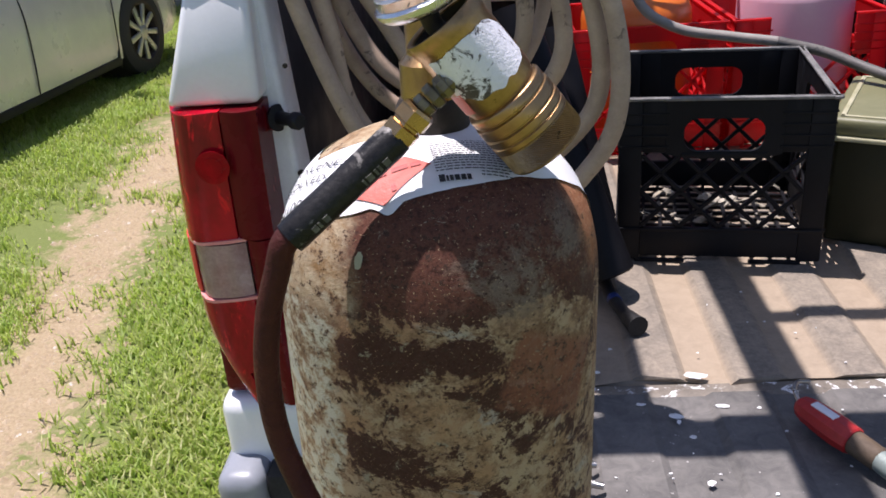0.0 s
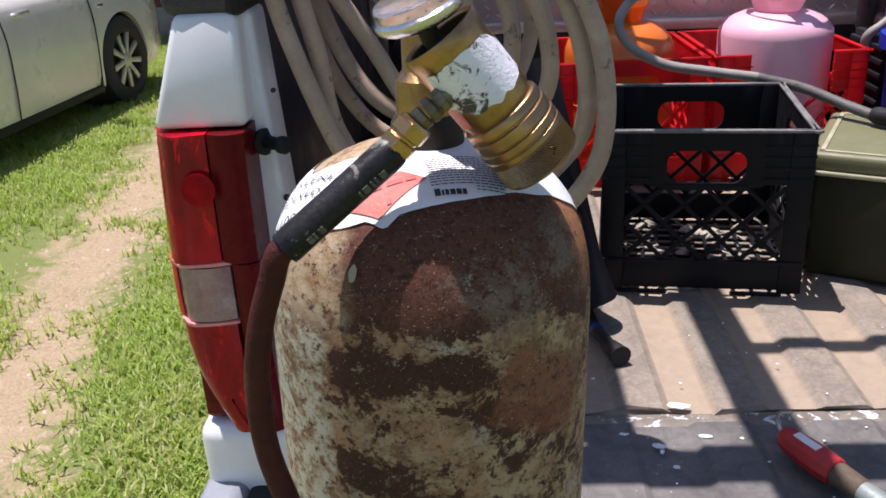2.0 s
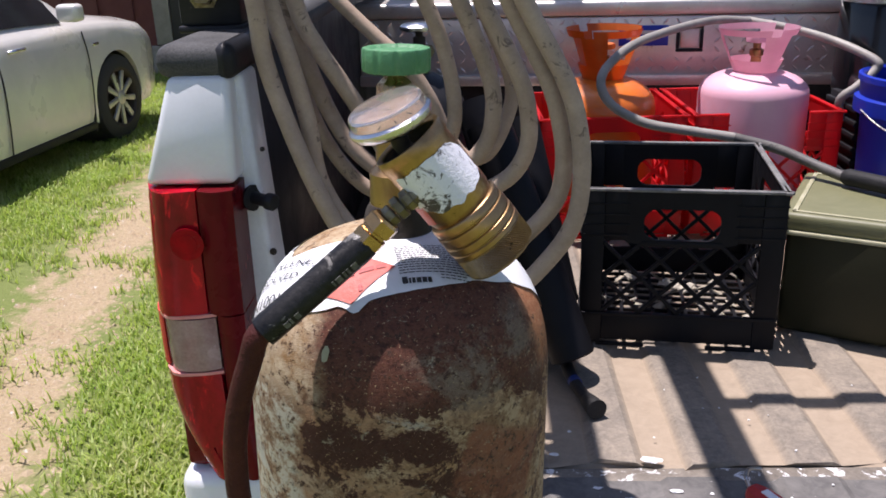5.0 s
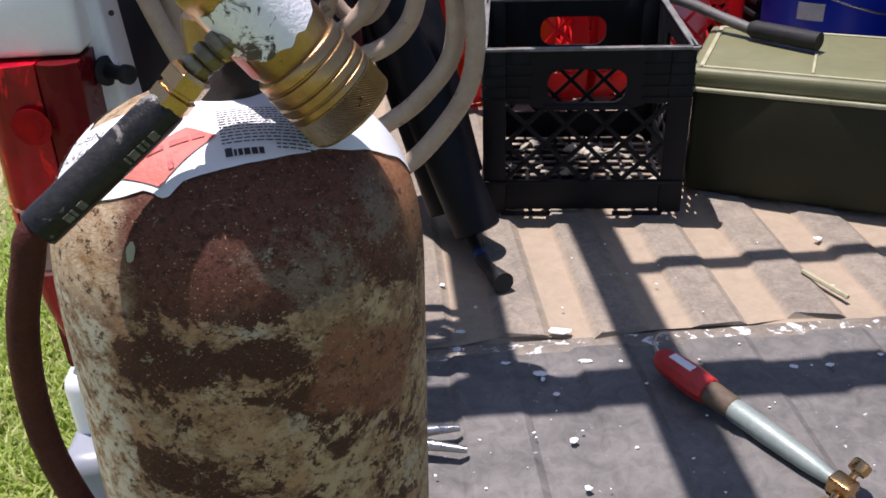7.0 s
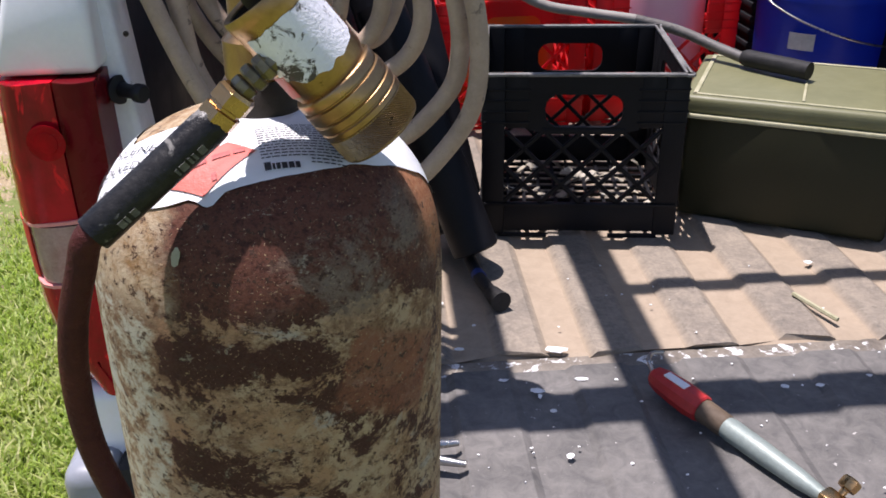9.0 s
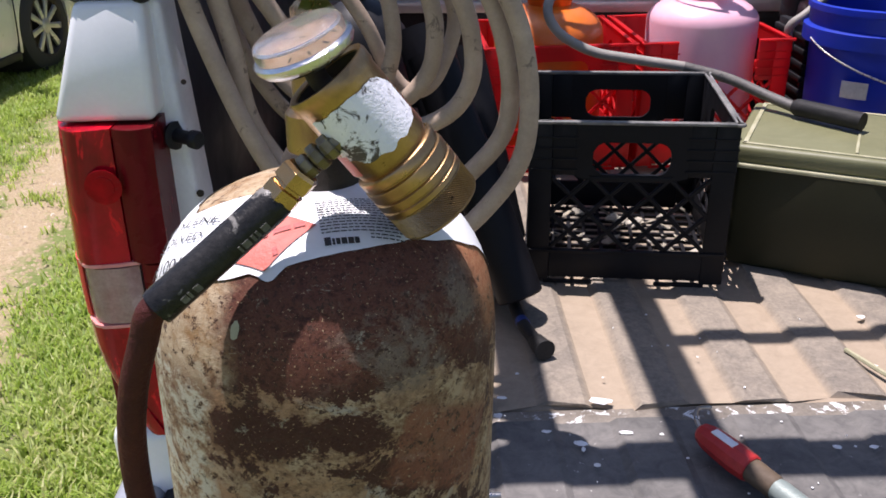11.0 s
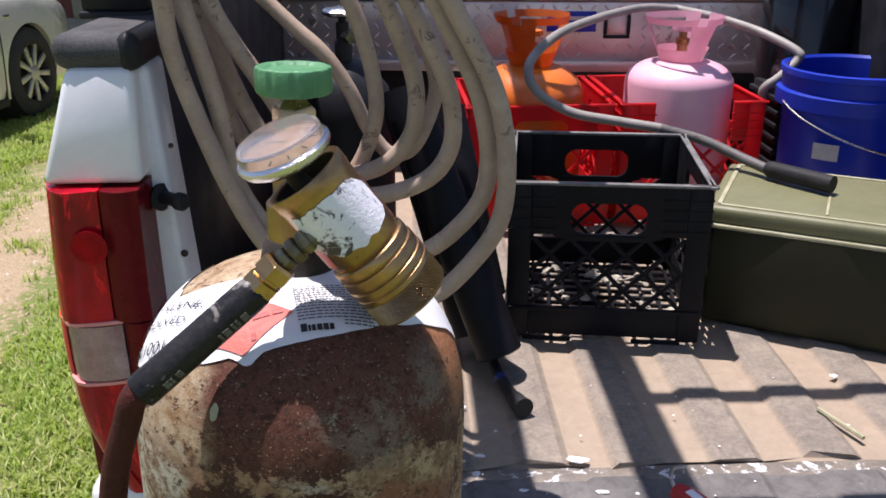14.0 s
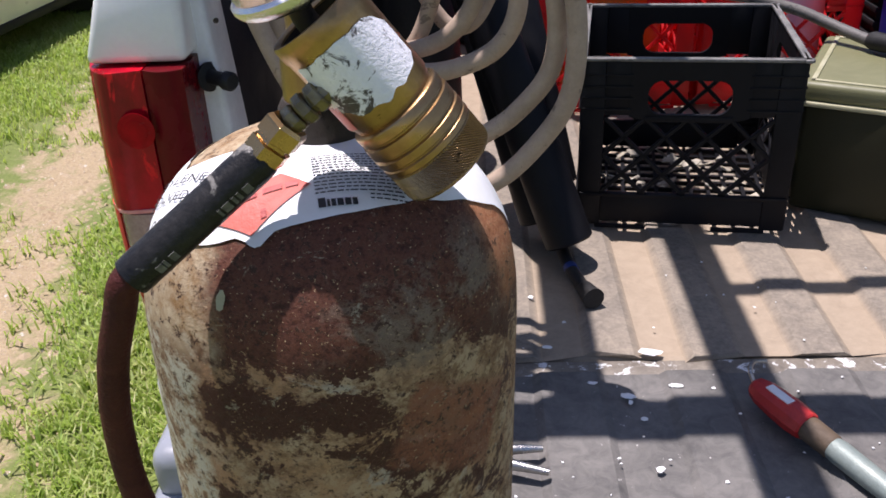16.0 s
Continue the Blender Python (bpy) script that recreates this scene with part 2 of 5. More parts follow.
def liner():
    m, nt, b, v = start("dusty_bed_liner", (1, 1, 1), "World")
    broad, fine, streak = tex(nt, v, 5, 6, 0.65, 0.5), tex(nt, v, 160, 4, 0.75), tex(nt, v, 38, 6, 0.7, 0.8)
    col = mix(nt, ramp(nt, broad, [(0.36, (0, 0, 0)), (0.62, (1, 1, 1))]), (0.125, 0.107, 0.087), (0.24, 0.198, 0.147))
    col = mix(nt, 0.45, col, ramp(nt, streak, [(0.35, (0.085, 0.076, 0.066)), (0.62, (0.31, 0.262, 0.20))]))
    col = mix(nt, 0.25, col, ramp(nt, fine, [(0.3, (0.05, 0.045, 0.04)), (0.7, (0.4, 0.34, 0.27))]))
    sep = nt.nodes.new("ShaderNodeSeparateXYZ")
    nt.links.new(v, sep.inputs[0])
    low = ramp(nt, maths(nt, "SUBTRACT", sep.outputs[2], BED - 0.02), [(0.0130, (1, 1, 1)), (0.0165, (0, 0, 0))])
    col = mix(nt, mix(nt, 0.75, (0, 0, 0), low), col, mix(nt, streak, (0.28, 0.212, 0.14), (0.40, 0.315, 0.222)))
    nt.links.new(col, b.inputs["Base Color"])
    b.inputs["Roughness"].default_value = 0.78
    bump(nt, b, fine, 0.4, 0.0012)
    return m


def gate_mat():
    m, nt, b, v = start("scuffed_tailgate_liner", (1, 1, 1), "World")
    broad, fine, streak = tex(nt, v, 6, 6, 0.65, 0.5), tex(nt, v, 190, 4, 0.75), tex(nt, v, 45, 6, 0.7, 0.8)
    col = mix(nt, ramp(nt, broad, [(0.38, (0, 0, 0)), (0.64, (1, 1, 1))]), (0.075, 0.072, 0.068), (0.150, 0.141, 0.130))
    col = mix(nt, 0.35, col, ramp(nt, streak, [(0.35, (0.05, 0.048, 0.046)), (0.62, (0.20, 0.187, 0.168))]))
    col = mix(nt, ramp(nt, tex(nt, v, 120, 3, 0.6), [(0.70, (0, 0, 0)), (0.73, (1, 1, 1))]), col, (0.42, 0.4, 0.37))
    nt.links.new(col, b.inputs["Base Color"])
    b.inputs["Roughness"].default_value = 0.7
    bump(nt, b, fine, 0.4, 0.0012)
    return m


def tank_skin():
    """Old cylinder paint: pale green-grey and tan primer over rust, torn dark maroon patches, a bare rusty shoulder
    with sun and shadow painted in, and pale specks.
    """
    m, nt, b, v = start("rusted_cylinder_paint", (1, 1, 1.25))
    sep = nt.nodes.new("ShaderNodeSeparateXYZ")
    co = nt.nodes.new("ShaderNodeTexCoord")
    nt.links.new(co.outputs["Object"], sep.inputs[0])
    x, y, z = sep.outputs
    turn = maths(nt, "MULTIPLY", maths(nt, "ARCTAN2", x, maths(nt, "MULTIPLY", y, -1.0)), 57.3)
    n1, n2, n3 = tex(nt, v, 26, 9, 0.72, 0.3), tex(nt, v, 84, 9, 0.80, 0.25), tex(nt, v, 190, 8, 0.82, 0.2)
    n4, n5 = tex(nt, v, 30, 10, 0.78, 0.35), tex(nt, v, 800, 3, 0.7)

    def near(s, at, wide, edge):
        """1 where s lies within wide of at."""
        return ramp(nt, maths(nt, "ABSOLUTE", maths(nt, "SUBTRACT", s, at)), [(wide, (1, 1, 1)), (wide + edge, (0, 0, 0))])

    col = mix(nt, ramp(nt, n1, [(0.42, (0, 0, 0)), (0.56, (1, 1, 1))]), (0.43, 0.315, 0.205), (0.36, 0.21, 0.118))
    left = ramp(nt, maths(nt, "ADD", maths(nt, "MULTIPLY", turn, -0.025), maths(nt, "MULTIPLY", n1, 0.6)), [(0.92, (0, 0, 0)), (1.40, (1, 1, 1))])
    col = mix(nt, left, col, mix(nt, ramp(nt, n2, [(0.45, (0, 0, 0)), (0.62, (1, 1, 1))]), (0.50, 0.48, 0.385), (0.46, 0.30, 0.135)))
    # more of the old paint is left lower down
    kept = ramp(nt, z, [(0.435, (1, 1, 1)), (0.462, (0, 0, 0))])
    worn = maths(nt, "SUBTRACT", n2, maths(nt, "MULTIPLY", kept, 0.045))
    worn = maths(nt, "ADD", worn, maths(nt, "MULTIPLY", maths(nt, "SUBTRACT", n3, 0.5), 0.25))
    col = mix(nt, ramp(nt, worn, [(0.43, (0, 0, 0)), (0.54, (1, 1, 1))]), col, mix(nt, ramp(nt, n3, [(0.38, (0, 0, 0)), (0.6, (1, 1, 1))]), (0.105, 0.050, 0.031), (0.29, 0.175, 0.100)))
    # blue-grey ghosts of an older coat
    col = mix(nt, mix(nt, 0.45, (0, 0, 0), ramp(nt, tex(nt, v, 21, 7, 0.7, 0.6), [(0.59, (0, 0, 0)), (0.64, (1, 1, 1))])), col, (0.37, 0.40, 0.40))
    # torn maroon paint, thicker in a band and, as painted shadow too, on the shoulder
    high = ramp(nt, maths(nt, "ADD", z, maths(nt, "MULTIPLY", maths(nt, "SUBTRACT", n2, 0.5), 0.03)), [(0.482, (0, 0, 0)), (0.494, (1, 1, 1))])
    band = mix(nt, 1.0, near(z, 0.4675, 0.0045, 0.006), near(maths(nt, "DIVIDE", turn, 100.0), 0.04, 0.20, 0.12), "MULTIPLY")
    wide = maths(nt, "ADD", maths(nt, "MULTIPLY", high, 0.30), maths(nt, "MULTIPLY", band, 0.15))
    wide = maths(nt, "SUBTRACT", wide, maths(nt, "MULTIPLY", left, 0.22))
    torn = maths(nt, "ADD", maths(nt, "ADD", n4, wide), maths(nt, "MULTIPLY", maths(nt, "SUBTRACT", n3, 0.5), 0.22))
    maroon = mix(nt, ramp(nt, n3, [(0.35, (0, 0, 0)), (0.65, (1, 1, 1))]), (0.036, 0.011, 0.010), (0.075, 0.025, 0.019))
    maroon = mix(nt, mix(nt, 0.9, (0, 0, 0), high), maroon, mix(nt, ramp(nt, n3, [(0.40, (0, 0, 0)), (0.60, (1, 1, 1))]), (0.044, 0.014, 0.012), (0.175, 0.064, 0.039)))
    col = mix(nt, ramp(nt, torn, [(0.525, (0, 0, 0)), (0.545, (1, 1, 1))]), col, maroon)
    # grey-olive remains of the old coat on one side of the shoulder
    rest = mix(nt, 1.0, near(maths(nt, "DIVIDE", turn, 100.0), 0.44, 0.22, 0.16), ramp(nt, maths(nt, "ADD", n1, maths(nt, "MULTIPLY", maths(nt, "SUBTRACT", n3, 0.5), 0.35)), [(0.47, (0, 0, 0)), (0.55, (1, 1, 1))]), "MULTIPLY")
    rest = mix(nt, 1.0, rest, ramp(nt, z, [(0.478, (0, 0, 0)), (0.486, (1, 1, 1)), (0.520, (1, 1, 1)), (0.530, (0, 0, 0))]), "MULTIPLY")
    col = mix(nt, mix(nt, 0.65, (0, 0, 0), rest), col, mix(nt, n2, (0.13, 0.095, 0.07), (0.28, 0.24, 0.19)))
    # rust left brighter on both flanks: sunlight painted round the shadowed middle
    lit_flank = ramp(nt, maths(nt, "DIVIDE", maths(nt, "ADD", maths(nt, "ABSOLUTE", maths(nt, "SUBTRACT", turn, 28.0)), maths(nt, "MULTIPLY", maths(nt, "SUBTRACT", n1, 0.5), 30.0)), 180.0), [(0.235, (0, 0, 0)), (0.29, (1, 1, 1))])
    bare = mix(nt, 1.0, high, lit_flank, "MULTIPLY")
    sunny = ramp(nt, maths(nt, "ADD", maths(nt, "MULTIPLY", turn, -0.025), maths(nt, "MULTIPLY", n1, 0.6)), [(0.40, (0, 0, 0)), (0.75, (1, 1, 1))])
    lit_ochre = mix(nt, sunny, mix(nt, ramp(nt, n3, [(0.38, (0, 0, 0)), (0.60, (1, 1, 1))]), (0.30, 0.10, 0.045), (0.62, 0.30, 0.15)), mix(nt, ramp(nt, n2, [(0.40, (0, 0, 0)), (0.60, (1, 1, 1))]), (0.30, 0.175, 0.075), (0.56, 0.46, 0.31)))
    col = mix(nt, mix(nt, 0.85, (0, 0, 0), bare), col, lit_ochre)
    # old red-brown square where a tag was, stuck on askew
    ta = maths(nt, "ADD", turn, maths(nt, "MULTIPLY", maths(nt, "SUBTRACT", z, 0.446), -290.0))
    ta = maths(nt, "ADD", ta, maths(nt, "MULTIPLY", maths(nt, "SUBTRACT", n2, 0.5), 7.0))
    tz = maths(nt, "ADD", z, maths(nt, "MULTIPLY", maths(nt, "SUBTRACT", turn, 50.0), 0.00068))
    tz = maths(nt, "ADD", tz, maths(nt, "MULTIPLY", maths(nt, "SUBTRACT", n2, 0.5), 0.010))
    tag = mix(nt, 1.0, near(maths(nt, "DIVIDE", ta, 100.0), 0.50, 0.20, 0.02), near(tz, 0.447, 0.019, 0.002), "MULTIPLY")
    col = mix(nt, mix(nt, 0.85, (0, 0, 0), tag), col, mix(nt, ramp(nt, n2, [(0.4, (0, 0, 0)), (0.6, (1, 1, 1))]), (0.150, 0.052, 0.034), (0.26, 0.100, 0.058)))
    # grey scuffs, dark pits, pale specks
    col = mix(nt, ramp(nt, tex(nt, v, 95, 8, 0.78, 0.5), [(0.61, (0, 0, 0)), (0.65, (1, 1, 1))]), col, (0.30, 0.255, 0.19))
    col = mix(nt, ramp(nt, n3, [(0.545, (0, 0, 0)), (0.585, (1, 1, 1))]), col, (0.050, 0.024, 0.018))
    col = mix(nt, ramp(nt, tex(nt, v, 780, 2, 0.6), [(0.676, (0, 0, 0)), (0.700, (1, 1, 1))]), col, (0.46, 0.33, 0.20))
    col = mix(nt, 0.07, col, ramp(nt, n5, [(0.3, (0.03, 0.02, 0.015)), (0.7, (0.34, 0.26, 0.18))]))
    nt.links.new(col, b.inputs["Base Color"])
    nt.links.new(ramp(nt, n2, [(0.3, (0.45,) * 3), (0.7, (0.75,) * 3)]), b.inputs["Roughness"])
    b.inputs["Specular IOR Level"].default_value = 0.14
    hgt = maths(nt, "ADD", maths(nt, "MULTIPLY", n5, 0.5), maths(nt, "MULTIPLY", n3, 1.0))
    bump(nt, b, hgt, 0.8, 0.0008)
    return m


def ground_mat():
    m, nt, b, v = start("lawn_and_dirt", (1, 1, 1), "World")
    sep = nt.nodes.new("ShaderNodeSeparateXYZ")
    nt.links.new(v, sep.inputs[0])
    broad, mid, fine = tex(nt, v, 1.1, 5, 0.6, 0.3), tex(nt, v, 7, 6, 0.7, 0.5), tex(nt, v, 70, 5, 0.8)
    grass = mix(nt, mid, (0.10, 0.135, 0.024), (0.175, 0.20, 0.052))
    grass = mix(nt, 0.4, grass, ramp(nt, fine, [(0.3, (0.05, 0.085, 0.012)), (0.7, (0.26, 0.31, 0.085))]))
    dirt = mix(nt, mid, (0.31, 0.225, 0.12), (0.43, 0.325, 0.19))
    dirt = mix(nt, 0.5, dirt, ramp(nt, fine, [(0.3, (0.13, 0.09, 0.045)), (0.72, (0.56, 0.46, 0.31))]))
    # wheel track through the grass
    line = maths(nt, "ADD", sep.outputs[0], maths(nt, "MULTIPLY", sep.outputs[1], 0.27))
    off = maths(nt, "ABSOLUTE", maths(nt, "ADD", line, 1.05))
    off = maths(nt, "ADD", off, maths(nt, "MULTIPLY", maths(nt, "SUBTRACT", broad, 0.5), 1.3))
    off = maths(nt, "ADD", off, maths(nt, "MULTIPLY", maths(nt, "SUBTRACT", mid, 0.5), 1.1))
    nt.links.new(mix(nt, ramp(nt, off, [(0.10, (1, 1, 1)), (0.30, (0, 0, 0))]), grass, dirt), b.inputs["Base Color"])
    b.inputs["Roughness"].default_value = 0.9
    bump(nt, b, fine, 0.6, 0.02)
    return m


def blade_mat():
    m, nt, b, v = start("grass_blade", (1, 1, 1), "World")
    geo = nt.nodes.new("ShaderNodeNewGeometry")
    col = ramp(nt, geo.outputs["Random Per Island"], [(0.0, (0.17, 0.28, 0.038)), (0.45, (0.31, 0.43, 0.072)), (0.8, (0.46, 0.54, 0.14)), (1.0, (0.58, 0.54, 0.26))])
    # dry yellow patches across the lawn
    dry = ramp(nt, tex(nt, v, 1.7, 5, 0.65, 0.5), [(0.46, (0, 0, 0)), (0.66, (1, 1, 1))])
    col = mix(nt, mix(nt, 0.6, (0, 0, 0), dry), col, ramp(nt, geo.outputs["Random Per Island"], [(0.0, (0.27, 0.27, 0.08)), (1.0, (0.56, 0.48, 0.24))]))
    nt.links.new(col, b.inputs["Base Color"])
    b.inputs["Roughness"].default_value = 0.55
    return m


def glow_through(m, colour, share):
    """Thin coloured plastic: part of the light passes through the wall."""
    nt = m.node_tree
    out, b = nt.nodes["Material Output"], nt.nodes["Principled BSDF"]
    tr, mx = nt.nodes.new("ShaderNodeBsdfTranslucent"), nt.nodes.new("ShaderNodeMixShader")
    tr.inputs[0].default_value = (*colour, 1)
    mx.inputs[0].default_value = share
    nt.links.new(b.outputs[0], mx.inputs[1])
    nt.links.new(tr.outputs[0], mx.inputs[2])
    nt.links.new(mx.outputs[0], out.inputs[0])


M["blade"] = blade_mat()
glow_through(M["blade"], (0.42, 0.55, 0.10), 0.5)
glow_through(M["red_crate"], (0.85, 0.02, 0.03), 0.45)
glow_through(M["blue"], (0.02, 0.07, 0.7), 0.25)

M["liner"], M["gate"], M["tank"], M["ground"] = liner(), gate_mat(), tank_skin(), ground_mat()


# ---- mesh tools ----
def link_mesh(name, bm, material, parent=None, label="", smooth=None):
    me = bpy.data.meshes.new(name)
    bm.normal_update()
    bm.to_mesh(me)
    bm.free()
    if smooth is not None:
        me.polygons.foreach_set("use_smooth", [True] * len(me.polygons))
        me.set_sharp_from_angle(angle=radians(smooth))
    me.materials.append(M[material])
    ob = new(name, me)
    if parent:
        ob.parent = parent
    if label:
        ob["label"] = label
    return ob


def part(name, bm, material, parent, label="", smooth=40):
    return link_mesh(name, bm, material, parent, label, smooth)


def thing(name, m, label, category, group="", kind=""):
    ob = new(name)
    ob.empty_display_size = 0.05
    ob.matrix_basis = m
    return tagged(ob, label, category, group, kind)


def box(bm, lo, hi, bevel=0.0, m=None, seg=2):
    """A box between two corners, with rounded edges."""
    vs = [bm.verts.new((x, y, z)) for z in (lo[2], hi[2]) for y in (lo[1], hi[1]) for x in (lo[0], hi[0])]
    fs = [bm.faces.new([vs[i] for i in f]) for f in ((0, 2, 3, 1), (4, 5, 7, 6), (0, 1, 5, 4), (2, 6, 7, 3), (0, 4, 6, 2), (1, 3, 7, 5))]
    geom = vs
    if bevel:
        es = list({e for f in fs for e in f.edges})
        r = bmesh.ops.bevel(bm, geom=es, offset=bevel, segments=seg, affect="EDGES", profile=0.5)
        geom = list({v for f in r["faces"] for v in f.verts} | {v for v in vs if v.is_valid})
    if m:
        bmesh.ops.transform(bm, matrix=m, verts=[v for v in geom if v.is_valid])
    return bm


def lathe(bm, prof, n=32, m=None, cap=True, wob=None):
    """A turned body about z from (radius, height) pairs."""
    rings = []
    for r, z in prof:
        ring = []
        for i in range(n):
            a = 2 * math.pi * i / n
            rr = r * (wob(a) if wob else 1)
            p = Vector((rr * math.cos(a), rr * math.sin(a), z))
            ring.append(bm.verts.new(m @ p if m else p))
        rings.append(ring)
    for a, b in zip(rings, rings[1:]):
        for i in range(n):
            bm.faces.new((a[i], a[(i + 1) % n], b[(i + 1) % n], b[i]))
    if cap:
        if prof[0][0] > 1e-5:
            bm.faces.new(rings[0][::-1])
        if prof[-1][0] > 1e-5:
            bm.faces.new(rings[-1])
    return bm


def spline(points, n):
    """Catmull-Rom points along a way."""
    p = [Vector(q) for q in points]
    p = [2 * p[0] - p[1], *p, 2 * p[-1] - p[-2]]
    out = []
    for i in range(1, len(p) - 2):
        for k in range(n):
            t = k / n
            a, b, c, d = p[i - 1 : i + 3]
            out.append(0.5 * (2 * b + (c - a) * t + (2 * a - 5 * b + 4 * c - d) * t * t + (3 * b - a - 3 * c + d) * t**3))
    return [*out, p[-2]]


def tube(bm, points, radius, sides=12, n=8, cap=True):
    """A round tube along a smooth way; radius may vary along it."""
    way = spline(points, n) if n else [Vector(p) for p in points]
    rad = radius if callable(radius) else (lambda s: radius)
    up = Vector((0.31, 0.2, 0.93))
    rings = []
    for i, p in enumerate(way):
        d = (way[min(i + 1, len(way) - 1)] - way[max(i - 1, 0)]).normalized()
        u = (up - d * up.dot(d)).normalized()
        up, w = u, d.cross(u)
        r = rad(i / (len(way) - 1))
        rings.append([bm.verts.new(p + r * (math.cos(2 * math.pi * k / sides) * u + math.sin(2 * math.pi * k / sides) * w)) for k in range(sides)])
    for a, b in zip(rings, rings[1:]):
        for k in range(sides):
            bm.faces.new((a[k], a[(k + 1) % sides], b[(k + 1) % sides], b[k]))
    if cap:
        bm.faces.new(rings[0][::-1])
        bm.faces.new(rings[-1])
    return bm


def along(p, q, spin=0.0):
    """A pose at p whose z axis points to q."""
    d = Vector(q) - Vector(p)
    return Matrix.Translation(p) @ d.to_track_quat("Z", "Y").to_matrix().to_4x4() @ Matrix.Rotation(spin, 4, "Z")


B = bmesh.new
TRUCK = pose(0.45, 1.04, 0, 0, 0, 7)

# ---- ground ----
bm = B()
bmesh.ops.create_grid(bm, x_segments=40, y_segments=40, size=400)
ground = link_mesh("ground", bm, "ground")
tagged(ground, "sunlit lawn with a worn dirt wheel track", "ground", kind="structure")


def grass(name, count, x0, x1, y0, y1, tall, seed, label):
    """Tufts of narrow bent blades, thinned out along the dirt track."""
    rng = np.random.default_rng(seed)
    verts, faces = [], []
    for _ in range(count):
        x, y = rng.uniform(x0, x1), y0 + (y1 - y0) * rng.random() ** 1.5
        n = noise.noise(Vector((x * 1.4, y * 1.4, 3.0)))
        off = abs(x + 0.27 * y + 1.05) + 0.40 * n + 0.25 * noise.noise(Vector((x * 5, y * 5, 9.0)))
        if off < 0.10 or rng.random() > ((off - 0.08) / 0.42) ** 1.3:
            continue
        for _ in range(4):
            bx, by = x + rng.normal(0, 0.022), y + rng.normal(0, 0.022)
            h, w, a = tall * rng.uniform(0.5, 1.25), rng.uniform(0.0022, 0.0048), rng.uniform(0, 6.283)
            dx, dy, b = math.cos(a), math.sin(a), rng.uniform(0.3, 1.1) * h
            i = len(verts)
            verts += [(bx - dy * w, by + dx * w, 0), (bx + dy * w, by - dx * w, 0),
                      (bx + dx * b * 0.4 - dy * w * 0.8, by + dy * b * 0.4 + dx * w * 0.8, h * 0.65), (bx + dx * b * 0.4 + dy * w * 0.8, by + dy * b * 0.4 - dx * w * 0.8, h * 0.65),
                      (bx + dx * b, by + dy * b, h * 0.92)]
            faces += [(i, i + 1, i + 3, i + 2), (i + 2, i + 3, i + 4)]
    me = bpy.data.meshes.new(name)
    me.from_pydata(verts, [], faces)
    me.materials.append(M["blade"])
    return tagged(new(name, me), label, "grass", kind="stuff")


grass("grass", 26000, -3.9, -0.75, 1.0, 6.0, 0.05, 5, "short green lawn grass beside the truck")
grass("far_grass", 14000, -6.0, -1.2, 5.0, 10.5, 0.06, 6, "green lawn grass under and beyond the parked car")

rng = np.random.default_rng(8)
verts, faces = [], []
for _ in range(2600):
    y = rng.uniform(1.2, 5.0)
    x = -1.05 - 0.27 * y + rng.normal(0, 0.17)
    r, n = rng.uniform(0.003, 0.011) * (1.0 if rng.random() < 0.85 else 1.8), len(verts)
    a = rng.uniform(0, 6.28)
    verts += [(x + r * math.cos(a + k * 1.2566) * rng.uniform(0.7, 1.3), y + r * math.sin(a + k * 1.2566) * rng.uniform(0.7, 1.3), 0.0) for k in range(5)] + [(x, y, r * 0.75)]
    faces += [(n + k, n + (k + 1) % 5, n + 5) for k in range(5)]
me = bpy.data.meshes.new("gravel")
me.from_pydata(verts, [], faces)
me.materials.append(M["pebble"])
tagged(new("gravel", me), "loose pale gravel along the worn dirt track", "gravel", kind="stuff")

# ---- truck body ----
truck = thing("pickup_truck", TRUCK, "white pickup truck with its ribbed tailgate folded down", "truck")
U0, U1 = -0.55, 0.78


def ribbed(bm, u0, u1, v0, v1, top, pitch, deep, thick, steps=1, slope=0.006):
    """A ribbed mat: wide raised lands with sloping flanks and narrow valleys, running along v."""
    prof, u, k = [], u0, 0
    rng = random.Random(4)
    while u < u1 - 1e-6:
        w = pitch * rng.uniform(0.94, 1.06)
        h = top if k % 2 == 0 else top - deep
        e = min(u + w, u1)
        prof += [(u + slope, h), (e - slope, h - rng.uniform(0, 0.0012))]
        u, k = e, k + 1
    rows = []
    for s in range(steps + 1):
        v = v0 + (v1 - v0) * s / steps
        rows.append([bm.verts.new((p, v + (0.006 * math.sin(p * 31) + 0.004 * math.sin(p * 77 + 1) if s == 0 else 0), z)) for p, z in prof])
    low = [[bm.verts.new((p, r[0].co.y, top - thick)) for p in (prof[0][0], prof[-1][0])] for r in (rows[0], rows[-1])]
    for a, b in zip(rows, rows[1:]):
        for i in range(len(prof) - 1):
            bm.faces.new((a[i], a[i + 1], b[i + 1], b[i]))
    bm.faces.new((*low[0], *rows[0][::-1]))
    bm.faces.new((*low[1][::-1], *rows[-1]))
    bm.faces.new((low[0][0], low[1][0], low[1][1], low[0][1]))
    return bm


